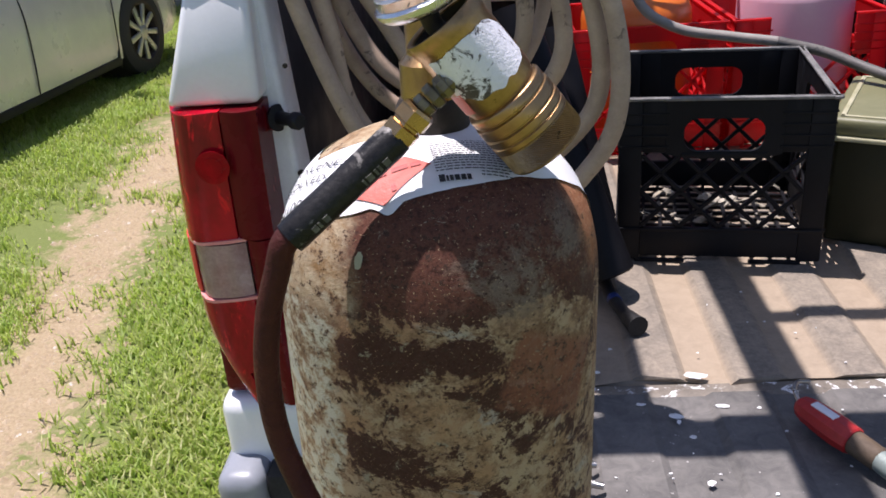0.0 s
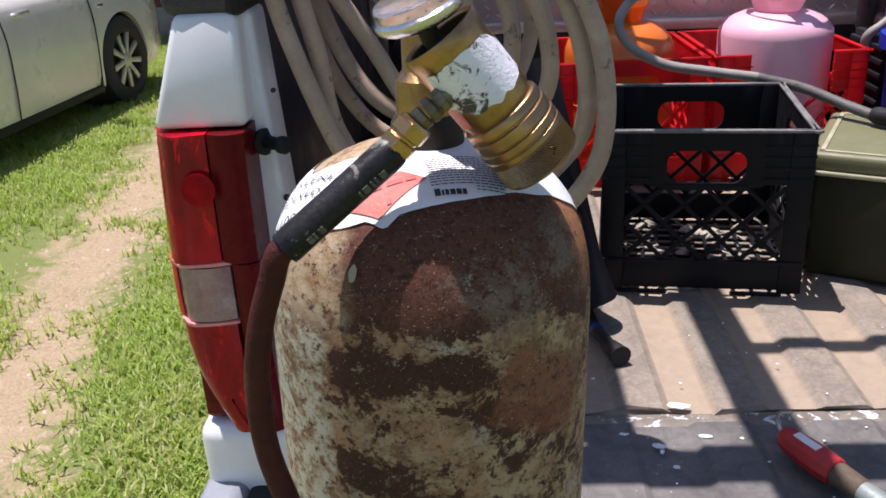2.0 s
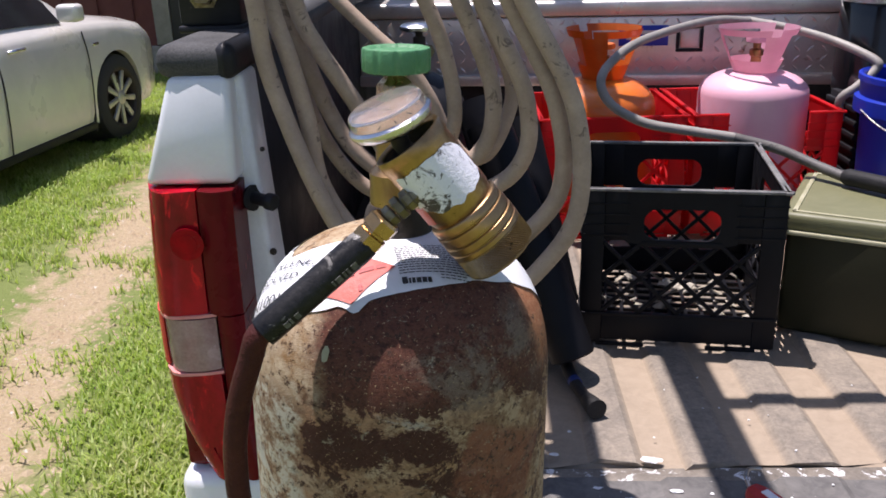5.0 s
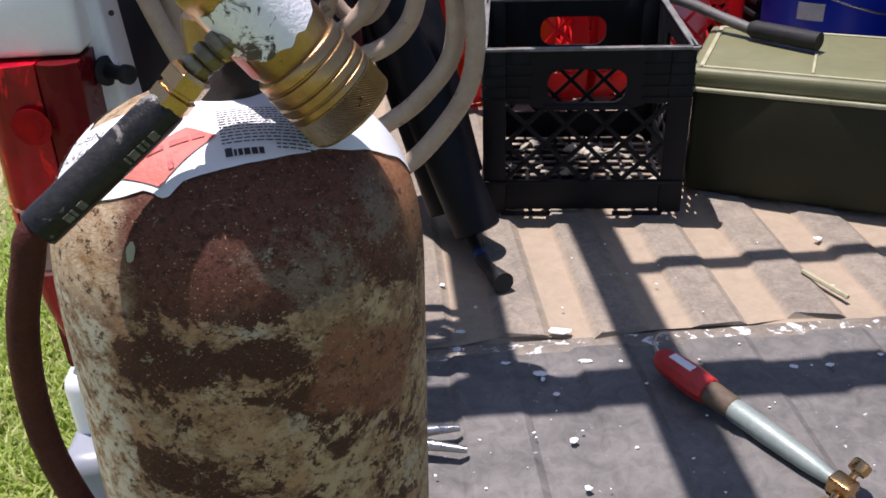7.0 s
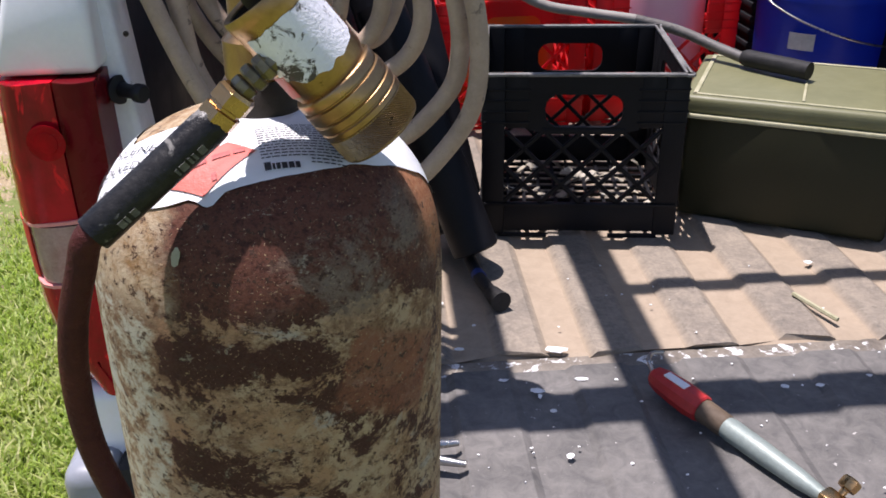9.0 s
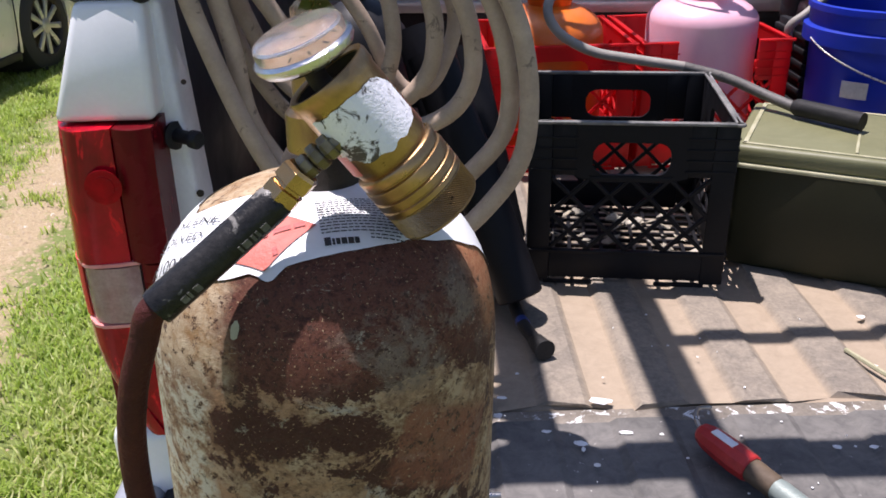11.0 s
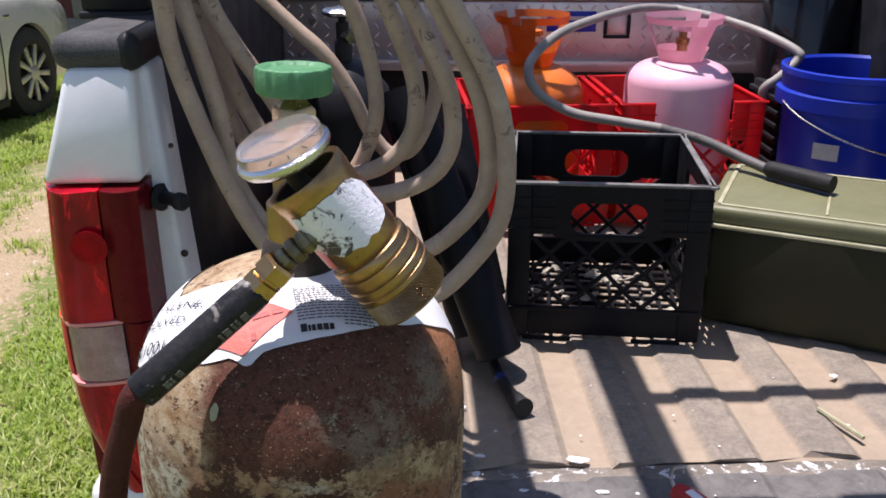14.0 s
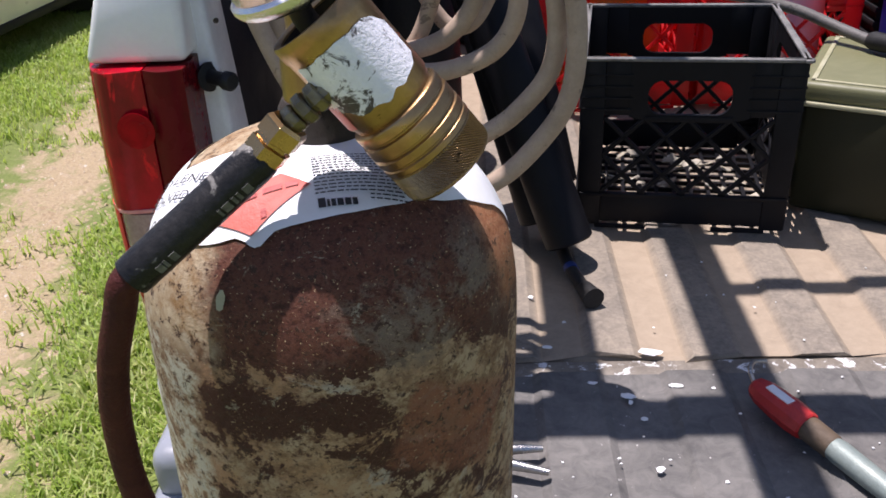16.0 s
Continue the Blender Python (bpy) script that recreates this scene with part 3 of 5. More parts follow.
part("bed_floor", ribbed(B(), U0, U1, 0.008, 2.05, BED, 0.066, 0.0075, 0.03, 6, 0.006), "liner", truck, "dusty tan-grey ribbed bed liner", None)
gate = part("tailgate", box(B(), (U0 + 0.02, -0.70, BED - 0.085), (U1, -0.004, BED - 0.012), 0.012), "truck_white", truck, "white tailgate folded down flat")
part("tailgate_liner", ribbed(B(), U0 + 0.03, U1 - 0.01, -0.69, -0.026, BED, 0.078, 0.006, 0.0115, 3, 0.005), "gate", gate, "scuffed dark grey ribbed tailgate liner", None)
part("seam_strip", box(B(), (U0 + 0.02, -0.028, BED - 0.02), (U1, 0.006, BED - 0.008), 0.002), "seam", gate, "chipped white metal hinge strip")

# left bed side: outer skin, inner wall, rear corner, jamb
bm = box(B(), (-0.708, 0.06, 0.45), (-0.655, 2.1, 1.385), 0.02, seg=3)
for v in bm.verts:
    if v.co.x < -0.68:
        v.co.x += 0.045 * max(0, (v.co.z - 1.20) / 0.185) ** 1.3
part("bedside", bm, "truck_white", truck)
part("inner_wall", box(B(), (-0.657, 0.07, 0.80), (-0.640, 2.08, 1.385), 0.008), "black_plastic", truck, "black bed side liner")
bm = box(B(), (-0.700, -0.040, 1.268), (-0.590, 0.10, 1.394), 0.010, seg=3)
for v in bm.verts:
    k = (v.co.z - 1.268) / 0.126
    if v.co.x < -0.64:
        v.co.x += 0.038 * k
    v.co.y += 0.02 * k * k if v.co.y < 0 else 0
part("rear_corner", bm, "truck_white", truck, "white painted corner above the tail lamp")
truck.children[-1].location.x = -0.014
bm = box(B(), (-0.715, -0.045, 0.60), (-0.575, 0.10, 0.868), 0.02, seg=3)
part("lower_corner", bm, "truck_white", truck)
truck.children[-1].location.x = -0.014
bm = box(B(), (-0.655, 0.004, 0.80), (-0.548, 0.075, 1.392), 0.008, seg=3)
for v in bm.verts:
    if v.co.x > -0.57:
        v.co.x += -0.034 * max(0, (v.co.z - 1.20) / 0.19) ** 1.2
part("door_jamb", bm, "jamb_white", truck, "dusty white tailgate jamb")
bm = B()
lathe(bm, [(0.0001, 0), (0.016, 0), (0.0165, 0.004), (0.0085, 0.006), (0.0075, 0.028), (0.0105, 0.030), (0.0105, 0.038), (0.008, 0.041), (0.0001, 0.041)], 20, pose(-0.585, 0.003, 1.240, 90, 0, 55))
part("striker_pin", bm, "black_plastic", truck, "black tailgate striker bolt")
for z, r in ((1.30, 0.003), (1.168, 0.0045), (1.12, 0.003), (1.02, 0.004)):
    part("jamb_screw", lathe(B(), [(0.0001, 0), (r, 0), (r, 0.002), (0.0001, 0.003)], 10, pose(-0.566, 0.0055, z, 90)), "dark_iron", truck)
# rail cap of textured plastic with a rounded top
bm = box(B(), (-0.676, -0.022, 1.388), (-0.582, 2.08, 1.428), 0.018, seg=4)
part("rail_cap", bm, "cap", truck, "weathered black textured rail cap")
part("rail_cap_end", box(B(), (-0.606, -0.0245, 1.387), (-0.580, 0.30, 1.4295), 0.014, seg=3), "black_plastic", truck)
# bumper under the gate
bm = box(B(), (-0.735, -0.16, 0.48), (0.90, 0.02, 0.715), 0.03, seg=4)
bumper = part("bumper", bm, "bumper", truck, "grey painted rear bumper")
bm = box(B(), (-0.722, -0.100, 0.70), (-0.655, 0.03, 0.782), 0.022, seg=4)
part("bumper_corner", bm, "bumper", truck)
# black block drawn for the shade in the gap beside the bumper
part("bumper_gap", box(B(), (-0.657, -0.085, 0.68), (-0.60, -0.01, 0.775), 0.012), "rubber", truck, "black strip standing in for the shaded gap")
# right bed side, cab and running gear
part("inner_wall", box(B(), (U1 - 0.026, 0.01, 0.80), (U1 - 0.011, 2.03, 1.385), 0.004), "black_plastic", truck, "black bed side liner")
part("frame_rail", box(B(), (-0.42, -0.05, 0.42), (0.60, 4.6, 0.62), 0.02), "dark_iron", truck)
part("underfloor", box(B(), (-0.66, 0.02, 0.62), (0.79, 2.08, 0.815), 0.01), "dark_iron", truck)
cab = B()
box(cab, (-0.72, 2.16, 0.45), (0.95, 3.75, 1.32), 0.08, seg=3)
box(cab, (-0.66, 3.6, 0.50), (0.89, 4.95, 1.18), 0.10, seg=3)
part("cab", cab, "truck_white", truck, "white cab and bonnet")
top = box(B(), (-0.66, 2.20, 1.30), (0.89, 3.60, 1.86), 0.10, seg=3)
for v in top.verts:
    if v.co.z > 1.6 and v.co.y > 3.0:
        v.co.y -= 0.45
part("cab_top", top, "car_glass", truck, "dark cab glass")
part("cab_roof", box(B(), (-0.60, 2.22, 1.845), (0.83, 3.15, 1.885), 0.018, seg=3), "truck_white", truck)
for u in (-0.60, 0.83):
    for v in (0.95, 4.25):
        wh = part("wheel", lathe(B(), [(0.20, -0.11), (0.33, -0.11), (0.37, -0.06), (0.37, 0.06), (0.33, 0.11), (0.20, 0.11)], 40, Matrix.Translation((u, v, 0.37)) @ Matrix.Rotation(radians(90), 4, "Y"), cap=False), "tyre", truck)
        part("rim", lathe(B(), [(0.0001, -0.06), (0.19, -0.06), (0.21, -0.10), (0.21, 0.10), (0.19, 0.06), (0.0001, 0.06)], 32, Matrix.Translation((u, v, 0.37)) @ Matrix.Rotation(radians(90), 4, "Y")), "wheel_alloy", wh)
part("bedside", box(B(), (U1 - 0.01, 0.0, 0.45), (U1 + 0.16, 2.1, 1.385), 0.03, seg=3), "truck_white", truck)
part("front_wall", box(B(), (-0.6, 2.03, 0.6), (0.85, 2.10, 1.385), 0.01), "truck_white", truck)


def lamp_section(z0, z1, u0, u1, mat, name, proud=0.0, label=""):
    """One lens of the tail lamp: rounded outer edge, bowed rear face."""
    bm, cols = B(), []
    for k in range(9):
        t = k / 8
        u = u0 + (u1 - u0) * t
        wrap = max(0.0, (-0.655 - u) / 0.045)
        v = -0.052 - 0.008 * math.sin(math.pi * t) - proud + 0.075 * min(1, wrap) ** 2.2
        cols.append((u, v))
    rows = []
    for j in range(7):
        z = z0 + (z1 - z0) * j / 6
        bow = 0.010 * math.sin(math.pi * (z - 0.85) / 0.43)
        tuck = 0.030 * max(0, (1.0 - z) / 0.14) ** 1.6
        rows.append([bm.verts.new((u - bow * (1 if u < -0.64 else 0.2) + tuck * (1 if u < -0.64 else 0), v - bow * 0.6 + tuck * 0.2, z)) for u, v in cols])
    back = [[bm.verts.new((r[i].co.x, 0.06, r[0].co.z)) for i in (0, -1)] for r in rows]
    for a, b in zip(rows, rows[1:]):
        for i in range(8):
            bm.faces.new((a[i], a[i + 1], b[i + 1], b[i]))
    for (a, p), (b, q) in zip(zip(rows, back), zip(rows[1:], back[1:])):
        bm.faces.new((a[-1], p[1], q[1], b[-1]))
        bm.faces.new((p[0], a[0], b[0], q[0]))
    bm.faces.new((*rows[0][::-1], back[0][0], back[0][1]))
    bm.faces.new((*rows[-1], back[-1][1], back[-1][0]))
    return part(name, bm, mat, lamp, label, 50)


lamp = part("tail_lamp", box(B(), (-0.69, -0.03, 0.872), (-0.580, 0.08, 1.262), 0.01), "lens_dark", truck, "tall red tail lamp with a clear reversing lens")
lamp_section(1.112, 1.266, -0.700, -0.622, "lens_red", "upper_lens", label="glossy red stop lamp lens")
lamp_section(1.036, 1.108, -0.700, -0.676, "lens_mid", "side_lens", label="paler red side lens")
lamp_section(1.108, 1.112, -0.700, -0.612, "lens_edge", "lens_edge", 0.0006)
lamp_section(1.030, 1.034, -0.700, -0.612, "lens_edge", "lens_edge", 0.0006)
lamp_section(1.036, 1.106, -0.672, -0.614, "lens_clear", "reverse_lens", -0.001, "pinkish clear reversing lens")
lamp_section(0.868, 1.030, -0.700, -0.616, "lens_red", "lower_lens", label="glossy red lower lamp lens")
lamp_section(1.112, 1.266, -0.620, -0.578, "lens_dark", "inner_lens", label="dark red reflector strip")
lamp_section(0.868, 1.110, -0.611, -0.578, "lens_dark", "inner_lens", label="dark red reflector strip")
for z, r in ((1.205, 0.020),):
    bm = B()
    lathe(bm, [(r, 0), (r, 0.0006), (r * 0.8, 0.0014), (r * 0.62, 0.0010), (r * 0.6, 0.0016), (0.0001, 0.0018)], 28, pose(-0.635, -0.0655, z, 90))
    part("bulb_ring", bm, "lens_ring", lamp)
lamp.location.x = -0.014

# ladder rack over the bed, carried by posts on the rails
rack = thing("ladder_rack", TRUCK, "black steel ladder rack bolted to the bed rails", "rack")
post = part("post", box(B(), (-0.690, 0.135, 1.432), (-0.608, 0.21, 1.95), 0.006), "black_plastic", rack)
part("foot_plate", box(B(), (-0.692, 0.13, 1.424), (-0.606, 0.26, 1.433), 0.003), "black_plastic", rack)
bm = B()
lathe(bm, [(0.0001, 0), (0.024, 0), (0.024, 0.003), (0.0185, 0.004), (0.0185, 0.013), (0.016, 0.015), (0.0001, 0.015)], 6, pose(-0.655, 0.136, 1.476, 90, 0, 0))
part("bolt", bm, "dull_steel", post, "hex bolt head")
part("post", box(B(), (0.80, 0.135, 1.43), (0.87, 0.21, 1.95), 0.006), "black_plastic", rack)
part("crossbar", box(B(), (-0.69, -0.014, 1.93), (0.88, 0.054, 1.984), 0.006), "black_plastic", rack)
part("crossbar", box(B(), (-0.19, 0.290, 1.945), (0.88, 0.320, 1.984), 0.004), "black_plastic", rack)
part("side_rail", box(B(), (-0.68, -0.09, 1.985), (-0.615, 1.9, 2.03), 0.006), "black_plastic", rack)
part("side_rail", box(B(), (0.805, -0.09, 1.985), (0.865, 1.9, 2.03), 0.006), "black_plastic", rack)
part("side_bar", box(B(), (-0.224, -0.30, 1.985), (-0.154, 1.9, 2.03), 0.006), "black_plastic", rack)
# short bar added out of view to cast the bed's left dark stripe
part("side_bar", box(B(), (-0.429, 0.05, 1.985), (-0.367, 0.62, 2.03), 0.006), "black_plastic", rack)

# ---- cross-bed tool chest of tread plate ----
chest = thing("truck_tool_box", pose(0.30, 2.42, 0, 0, 0, 1), "aluminium tread-plate truck tool box with a bright lid edge", "tool box")
part("body", box(B(), (-0.66, 0.0, 1.115), (1.05, 0.42, 1.30), 0.006), "alloy", chest)
part("lid", box(B(), (-0.675, -0.012, 1.302), (1.065, 0.44, 1.342), 0.010, seg=3), "alloy", chest, "sunlit bright aluminium lid")
part("lower_lip", box(B(), (-0.66, -0.018, 1.118), (1.05, -0.002, 1.148), 0.004), "alloy", chest)
# black block stands in for the shaded gap under the chest
part("base", box(B(), (-0.62, 0.03, BED), (1.0, 0.40, 1.116), 0.006), "black_plastic", chest)
rng = random.Random(11)
verts, faces = [], []
for i in range(50):
    for j in range(6):
        cx, cz = -0.64 + i * 0.034, 1.160 + j * 0.025
        if 0.05 < cx < 0.28 and 1.20 < cz < 1.28:
            continue
        a = radians(45 if (i + j) % 2 else -45)
        ca, sa, n = math.cos(a), math.sin(a), len(verts)
        for dx, dz, dy in ((-0.012, 0, 0), (0, -0.0042, 0), (0.012, 0, 0), (0, 0.0042, 0), (-0.006, 0, -0.0022), (0.006, 0, -0.0022)):
            verts.append((cx + dx * ca - dz * sa, dy - 0.0002, cz + dx * sa + dz * ca))
        faces += [(n, n + 1, n + 4), (n + 1, n + 2, n + 5), (n + 2, n + 3, n + 5), (n + 3, n, n + 4), (n + 1, n + 5, n + 4), (n + 3, n + 4, n + 5)]
me = bpy.data.meshes.new("tread_pattern")
me.from_pydata(verts, [], faces)
me.materials.append(M["alloy"])
tread = new("tread_pattern", me)
tread.parent = chest
tagged(tread, kind="stuff")
sticker = part("sticker", box(B(), (0.055, -0.0035, 1.222), (0.185, -0.0005, 1.275), 0.001), "blue", chest, "blue sticker with plain pale shapes")
part("sticker_shape", box(B(), (0.075, -0.0050, 1.238), (0.150, -0.0036, 1.246), 0.0005), "print_white", sticker)
part("sticker_shape", box(B(), (0.100, -0.0050, 1.252), (0.165, -0.0036, 1.262), 0.0005), "print_white", sticker)
bm = B()
for lo, hi in (((0.205, 1.205), (0.275, 1.214)), ((0.205, 1.266), (0.275, 1.275)), ((0.205, 1.214), (0.214, 1.266)), ((0.266, 1.214), (0.275, 1.266))):
    box(bm, (lo[0], -0.008, lo[1]), (hi[0], -0.001, hi[1]), 0.003)
latch = part("latch", bm, "black_plastic", chest, "black paddle latch frame")
part("latch_paddle", box(B(), (0.216, -0.005, 1.216), (0.264, -0.001, 1.264), 0.003), "alloy", latch)


# ---- milk crates ----
def slot_plate(bm, half, z0, z1, zc, sx, sz, t):
    """A plate in the xz plane with one round-ended hand hole through it."""
    n, rings = 28, []
    for y in (-t, t):
        inner, outer = [], []
        for i in range(n):
            a = 2 * math.pi * (i + 0.5) / n
            c, q = math.cos(a), math.sin(a)
            r = min(sz, 0.022)
            inner.append(bm.verts.new((math.copysign(sx - r, c) + r * c, y, zc + math.copysign(sz - r, q) + r * q)))
            k = min(half / max(abs(c), 1e-6), (z1 - zc if q > 0 else zc - z0) / max(abs(q), 1e-6))
            outer.append(bm.verts.new((k * c, y, zc + k * q)))
        rings.append((inner, outer))
    (i0, o0), (i1, o1) = rings
    for k in range(n):
        m = (k + 1) % n
        bm.faces.new((i0[k], o0[k], o0[m], i0[m]))
        bm.faces.new((i1[m], o1[m], o1[k], i1[k]))
        bm.faces.new((i0[m], i1[m], i1[k], i0[k]))
    return bm


def crate_wall(bm, w, h, notch=False):
    """One lattice wall in the xz plane with a hand hole, ribbed bands and wide diamonds."""
    t, x = 0.0035, w / 2
    for s in (-1, 1):
        box(bm, (min(s * x, s * (x - 0.036)), -t, 0.006), (max(s * x, s * (x - 0.036)), t, h), 0.002)
        box(bm, (min(s * (x - 0.036), s * 0.088), -t, 0.195), (max(s * (x - 0.036), s * 0.088), t, h - 0.004), 0.002)
        box(bm, (min(s * (x - 0.028), s * 0.16 * w), -t * 0.9, 0), (max(s * (x - 0.028), s * 0.16 * w), t * 0.9, 0.006), 0.001)
        for k in range(4):
            box(bm, (min(s * (x - 0.002), s * 0.084), -t - 0.002, 0.203 + 0.018 * k), (max(s * (x - 0.002), s * 0.084), -t, 0.2065 + 0.018 * k), 0.0008)
    if not notch:
        slot_plate(bm, 0.0885, 0.186, h - 0.004, 0.224, 0.061, 0.027, t)
        box(bm, (-0.064, -t - 0.002, 0.186), (0.064, -t, 0.195), 0.001)
    box(bm, (-x + 0.036, -t, 0.012), (x - 0.036, t, 0.060), 0.002)
    box(bm, (-x + 0.002, -t - 0.003, 0.058), (x - 0.002, t, 0.064), 0.001)
    z0, z1, xs, step = 0.060, 0.196, x - 0.036, 0.0625
    for d in (-1, 1):
        for k in range(-8, 9):
            c = k * step - d * 0.006
            za, zb, xa, xb = z0, z1, c, c + d * (z1 - z0)
            if max(xa, xb) < -xs or min(xa, xb) > xs:
                continue
            if abs(xa) > xs:
                xa = math.copysign(xs, xa)
                za = z0 + (xa - c) / d
            if abs(xb) > xs:
                xb = math.copysign(xs, xb)
                zb = z0 + (xb - c) / d
            ln = math.hypot(xb - xa, zb - za)
            if ln > 0.01:
                mm = Matrix.Translation(((xa + xb) / 2, 0, (za + zb) / 2)) @ Matrix.Rotation(-math.atan2(zb - za, xb - xa), 4, "Y")
                box(bm, (-ln / 2, -0.0040, -0.0034), (ln / 2, 0.0030, 0.0034), 0.0012, mm, 1)
    return bm


def milk_crate(m, mat, rim, label, notch=False, w=0.33, h=0.285):
    ob = thing("milk_crate", m, label, "crate", "milk crates in the truck bed")
    for k in range(4):
        wall = part("lattice_wall", crate_wall(B(), w - 0.008, h, notch and k == 0), mat, ob, smooth=30)
        wall.matrix_basis = pose(0, 0, 0, 0, 0, 90 * k) @ pose(0, -w / 2 + 0.006, 0)
        if notch and k == 0:
            spans = ((-w / 2 - 0.003, -0.088), (0.088, w / 2 + 0.003))
        else:
            spans = ((-w / 2 - 0.003, w / 2 + 0.003),)
        for a, b in spans:
            r = part("rim", box(B(), (a, -0.006, h - 0.005), (b, 0.005, h), 0.0015), rim, wall)
    for k in range(-5, 6):
        part("base_slat", box(B(), (k * 0.029 - 0.003, -w / 2 + 0.01, 0.008), (k * 0.029 + 0.003, w / 2 - 0.01, 0.013)), mat, ob, smooth=None)
        part("base_slat", box(B(), (-w / 2 + 0.01, k * 0.029 - 0.003, 0.006), (w / 2 - 0.01, k * 0.029 + 0.003, 0.012)), mat, ob, smooth=None)
    return ob


milk_crate(pose(0.435, 1.543, BED, 0, 0, -1), "black_crate", "crate_rim", "black plastic milk crate with pale scraps on its floor")
rng = random.Random(51)
verts, faces = [], []
for _ in range(44):
    x, y, z = 0.435 + rng.uniform(-0.13, 0.14), 1.543 + rng.uniform(-0.13, 0.13), BED + 0.016 + rng.random() ** 2 * 0.03
    if x < 0.40 and rng.random() < 0.55:
        continue
    r, n, a0 = rng.uniform(0.006, 0.017), len(verts), rng.uniform(0, 3)
    tx, ty = rng.uniform(-0.7, 0.7), rng.uniform(-0.7, 0.7)
    for lift in (0, 0.0022):
        for k in range(6):
            a = a0 + k * 1.047
            q = r * rng.uniform(0.55, 1.15)
            dx, dy = q * math.cos(a), q * math.sin(a) * 0.7
            verts.append((x + dx, y + dy, max(BED + 0.0135, z + dx * tx + dy * ty) + lift))
    faces += [tuple(range(n + 6, n + 12)), tuple(range(n + 5, n - 1, -1))] + [(n + k, n + (k + 1) % 6, n + 6 + (k + 1) % 6, n + 6 + k) for k in range(6)]
me = bpy.data.meshes.new("plaster_scraps")
me.from_pydata(verts, [], faces)
me.materials.append(M["scrap"])
tagged(new("plaster_scraps", me), "pale scraps and chips lying in the black crate", "debris", kind="stuff")
milk_crate(pose(0.310, 2.085, BED, 0, 0, 9), "red_crate", "red_crate", "red plastic milk crate holding an orange gas jug")
milk_crate(pose(0.648, 2.138, BED, 0, 0, 9), "red_crate", "red_crate", "red plastic milk crate with notched front around a pink jug", True)


# ---- refrigerant jugs ----
def gas_jug(m, mat, label, spin, tall=0.318, dome=0.052, rise=0.093, wide=0.092, thick=0.004):
    ob = thing("refrigerant_jug", m, label, "gas jug", "refrigerant jugs in the red crates")
    R = 0.124
    prof = [(0.085, 0), (0.108, 0.012), (R, 0.045), (R, 0.148), (R + 0.0015, 0.150), (R + 0.0015, 0.156), (R, 0.158), (R, tall)]
    prof += [(R * math.cos(a) ** 0.75, tall + dome * math.sin(a)) for a in (0.2, 0.4, 0.6, 0.8, 1.0, 1.2, 1.4)] + [(0.0001, tall + dome)]
    part("tank", lathe(B(), prof, 44), mat, ob, smooth=35)
    # flared collar with four hand openings
    bm, n = B(), 48
    z0, z1, r0, r1 = tall + dome - 0.008, tall + dome - 0.008 + rise, 0.046, wide
    grid = []
    zs = [z0 + rise * k for k in (0, 0.32, 0.39, 0.79, 0.86, 1)]
    for z in zs:
        k = (z - z0) / (z1 - z0)
        grid.append([bm.verts.new(((r0 + (r1 - r0) * k) * math.cos(2 * math.pi * i / n), (r0 + (r1 - r0) * k) * math.sin(2 * math.pi * i / n), z)) for i in range(n)])
    for j, (a, b) in enumerate(zip(grid, grid[1:])):
        for i in range(n):
            hole = j in (1, 2, 3) and 2 <= (i % 16) <= 11
            slot = j == 4 and (i % 16) in (13, 14)
            if not hole and not slot:
                bm.faces.new((a[i], a[(i + 1) % n], b[(i + 1) % n], b[i]))
    bmesh.ops.solidify(bm, geom=bm.faces[:], thickness=thick)
    c = part("collar", bm, mat, ob, smooth=50)
    c.matrix_basis = pose(0, 0, 0, 0, 0, spin)
    top = tall + dome
    v = part("valve", lathe(B(), [(r, top + z) for r, z in ((0.012, -0.005), (0.012, 0.03), (0.016, 0.032), (0.016, 0.045), (0.009, 0.048), (0.009, 0.062))], 16), "brass", ob)
    part("valve_knob", lathe(B(), [(r, top + z) for r, z in ((0.0001, 0.062), (0.024, 0.062), (0.025, 0.066), (0.024, 0.074), (0.0001, 0.076))], 20, wob=lambda a: 1 + 0.06 * math.cos(8 * a)), mat, v)
    return ob


gas_jug(pose(0.310, 2.075, BED + 0.014), "orange", "orange steel refrigerant jug with a flared handle collar", 20, 0.262, 0.075, 0.118, 0.088, 0.006)
gas_jug(pose(0.657, 2.115, BED + 0.008), "pink", "pink steel refrigerant jug with a flared handle collar", 62, 0.296, 0.054, 0.104, 0.090)

# ---- olive box ----
OL = pose(0.609, 1.474, BED, 0, 0, -20.5)
case = thing("storage_box", OL, "olive green plastic storage box with a paler lid", "box")
bm = box(B(), (0.006, 0.006, 0.0), (0.346, 0.262, 0.186), 0.010, seg=3)
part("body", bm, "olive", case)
lid = part("lid", box(B(), (-0.004, -0.006, 0.190), (0.356, 0.272, 0.222), 0.009, seg=3), "olive_lid", case, "pale olive lid")
part("lid_lip", box(B(), (-0.007, -0.010, 0.184), (0.359, 0.276, 0.192), 0.003), "cream", lid, "worn pale edge")
for a, b, c, d in ((0.012, 0.004, 0.342, 0.011), (0.012, 0.004, 0.020, 0.26), (0.182, 0.02, 0.187, 0.25), (0.012, 0.254, 0.342, 0.262)):
    part("lid_rib", box(B(), (a, b, 0.220), (c, d, 0.2245), 0.0015), "cream", lid)

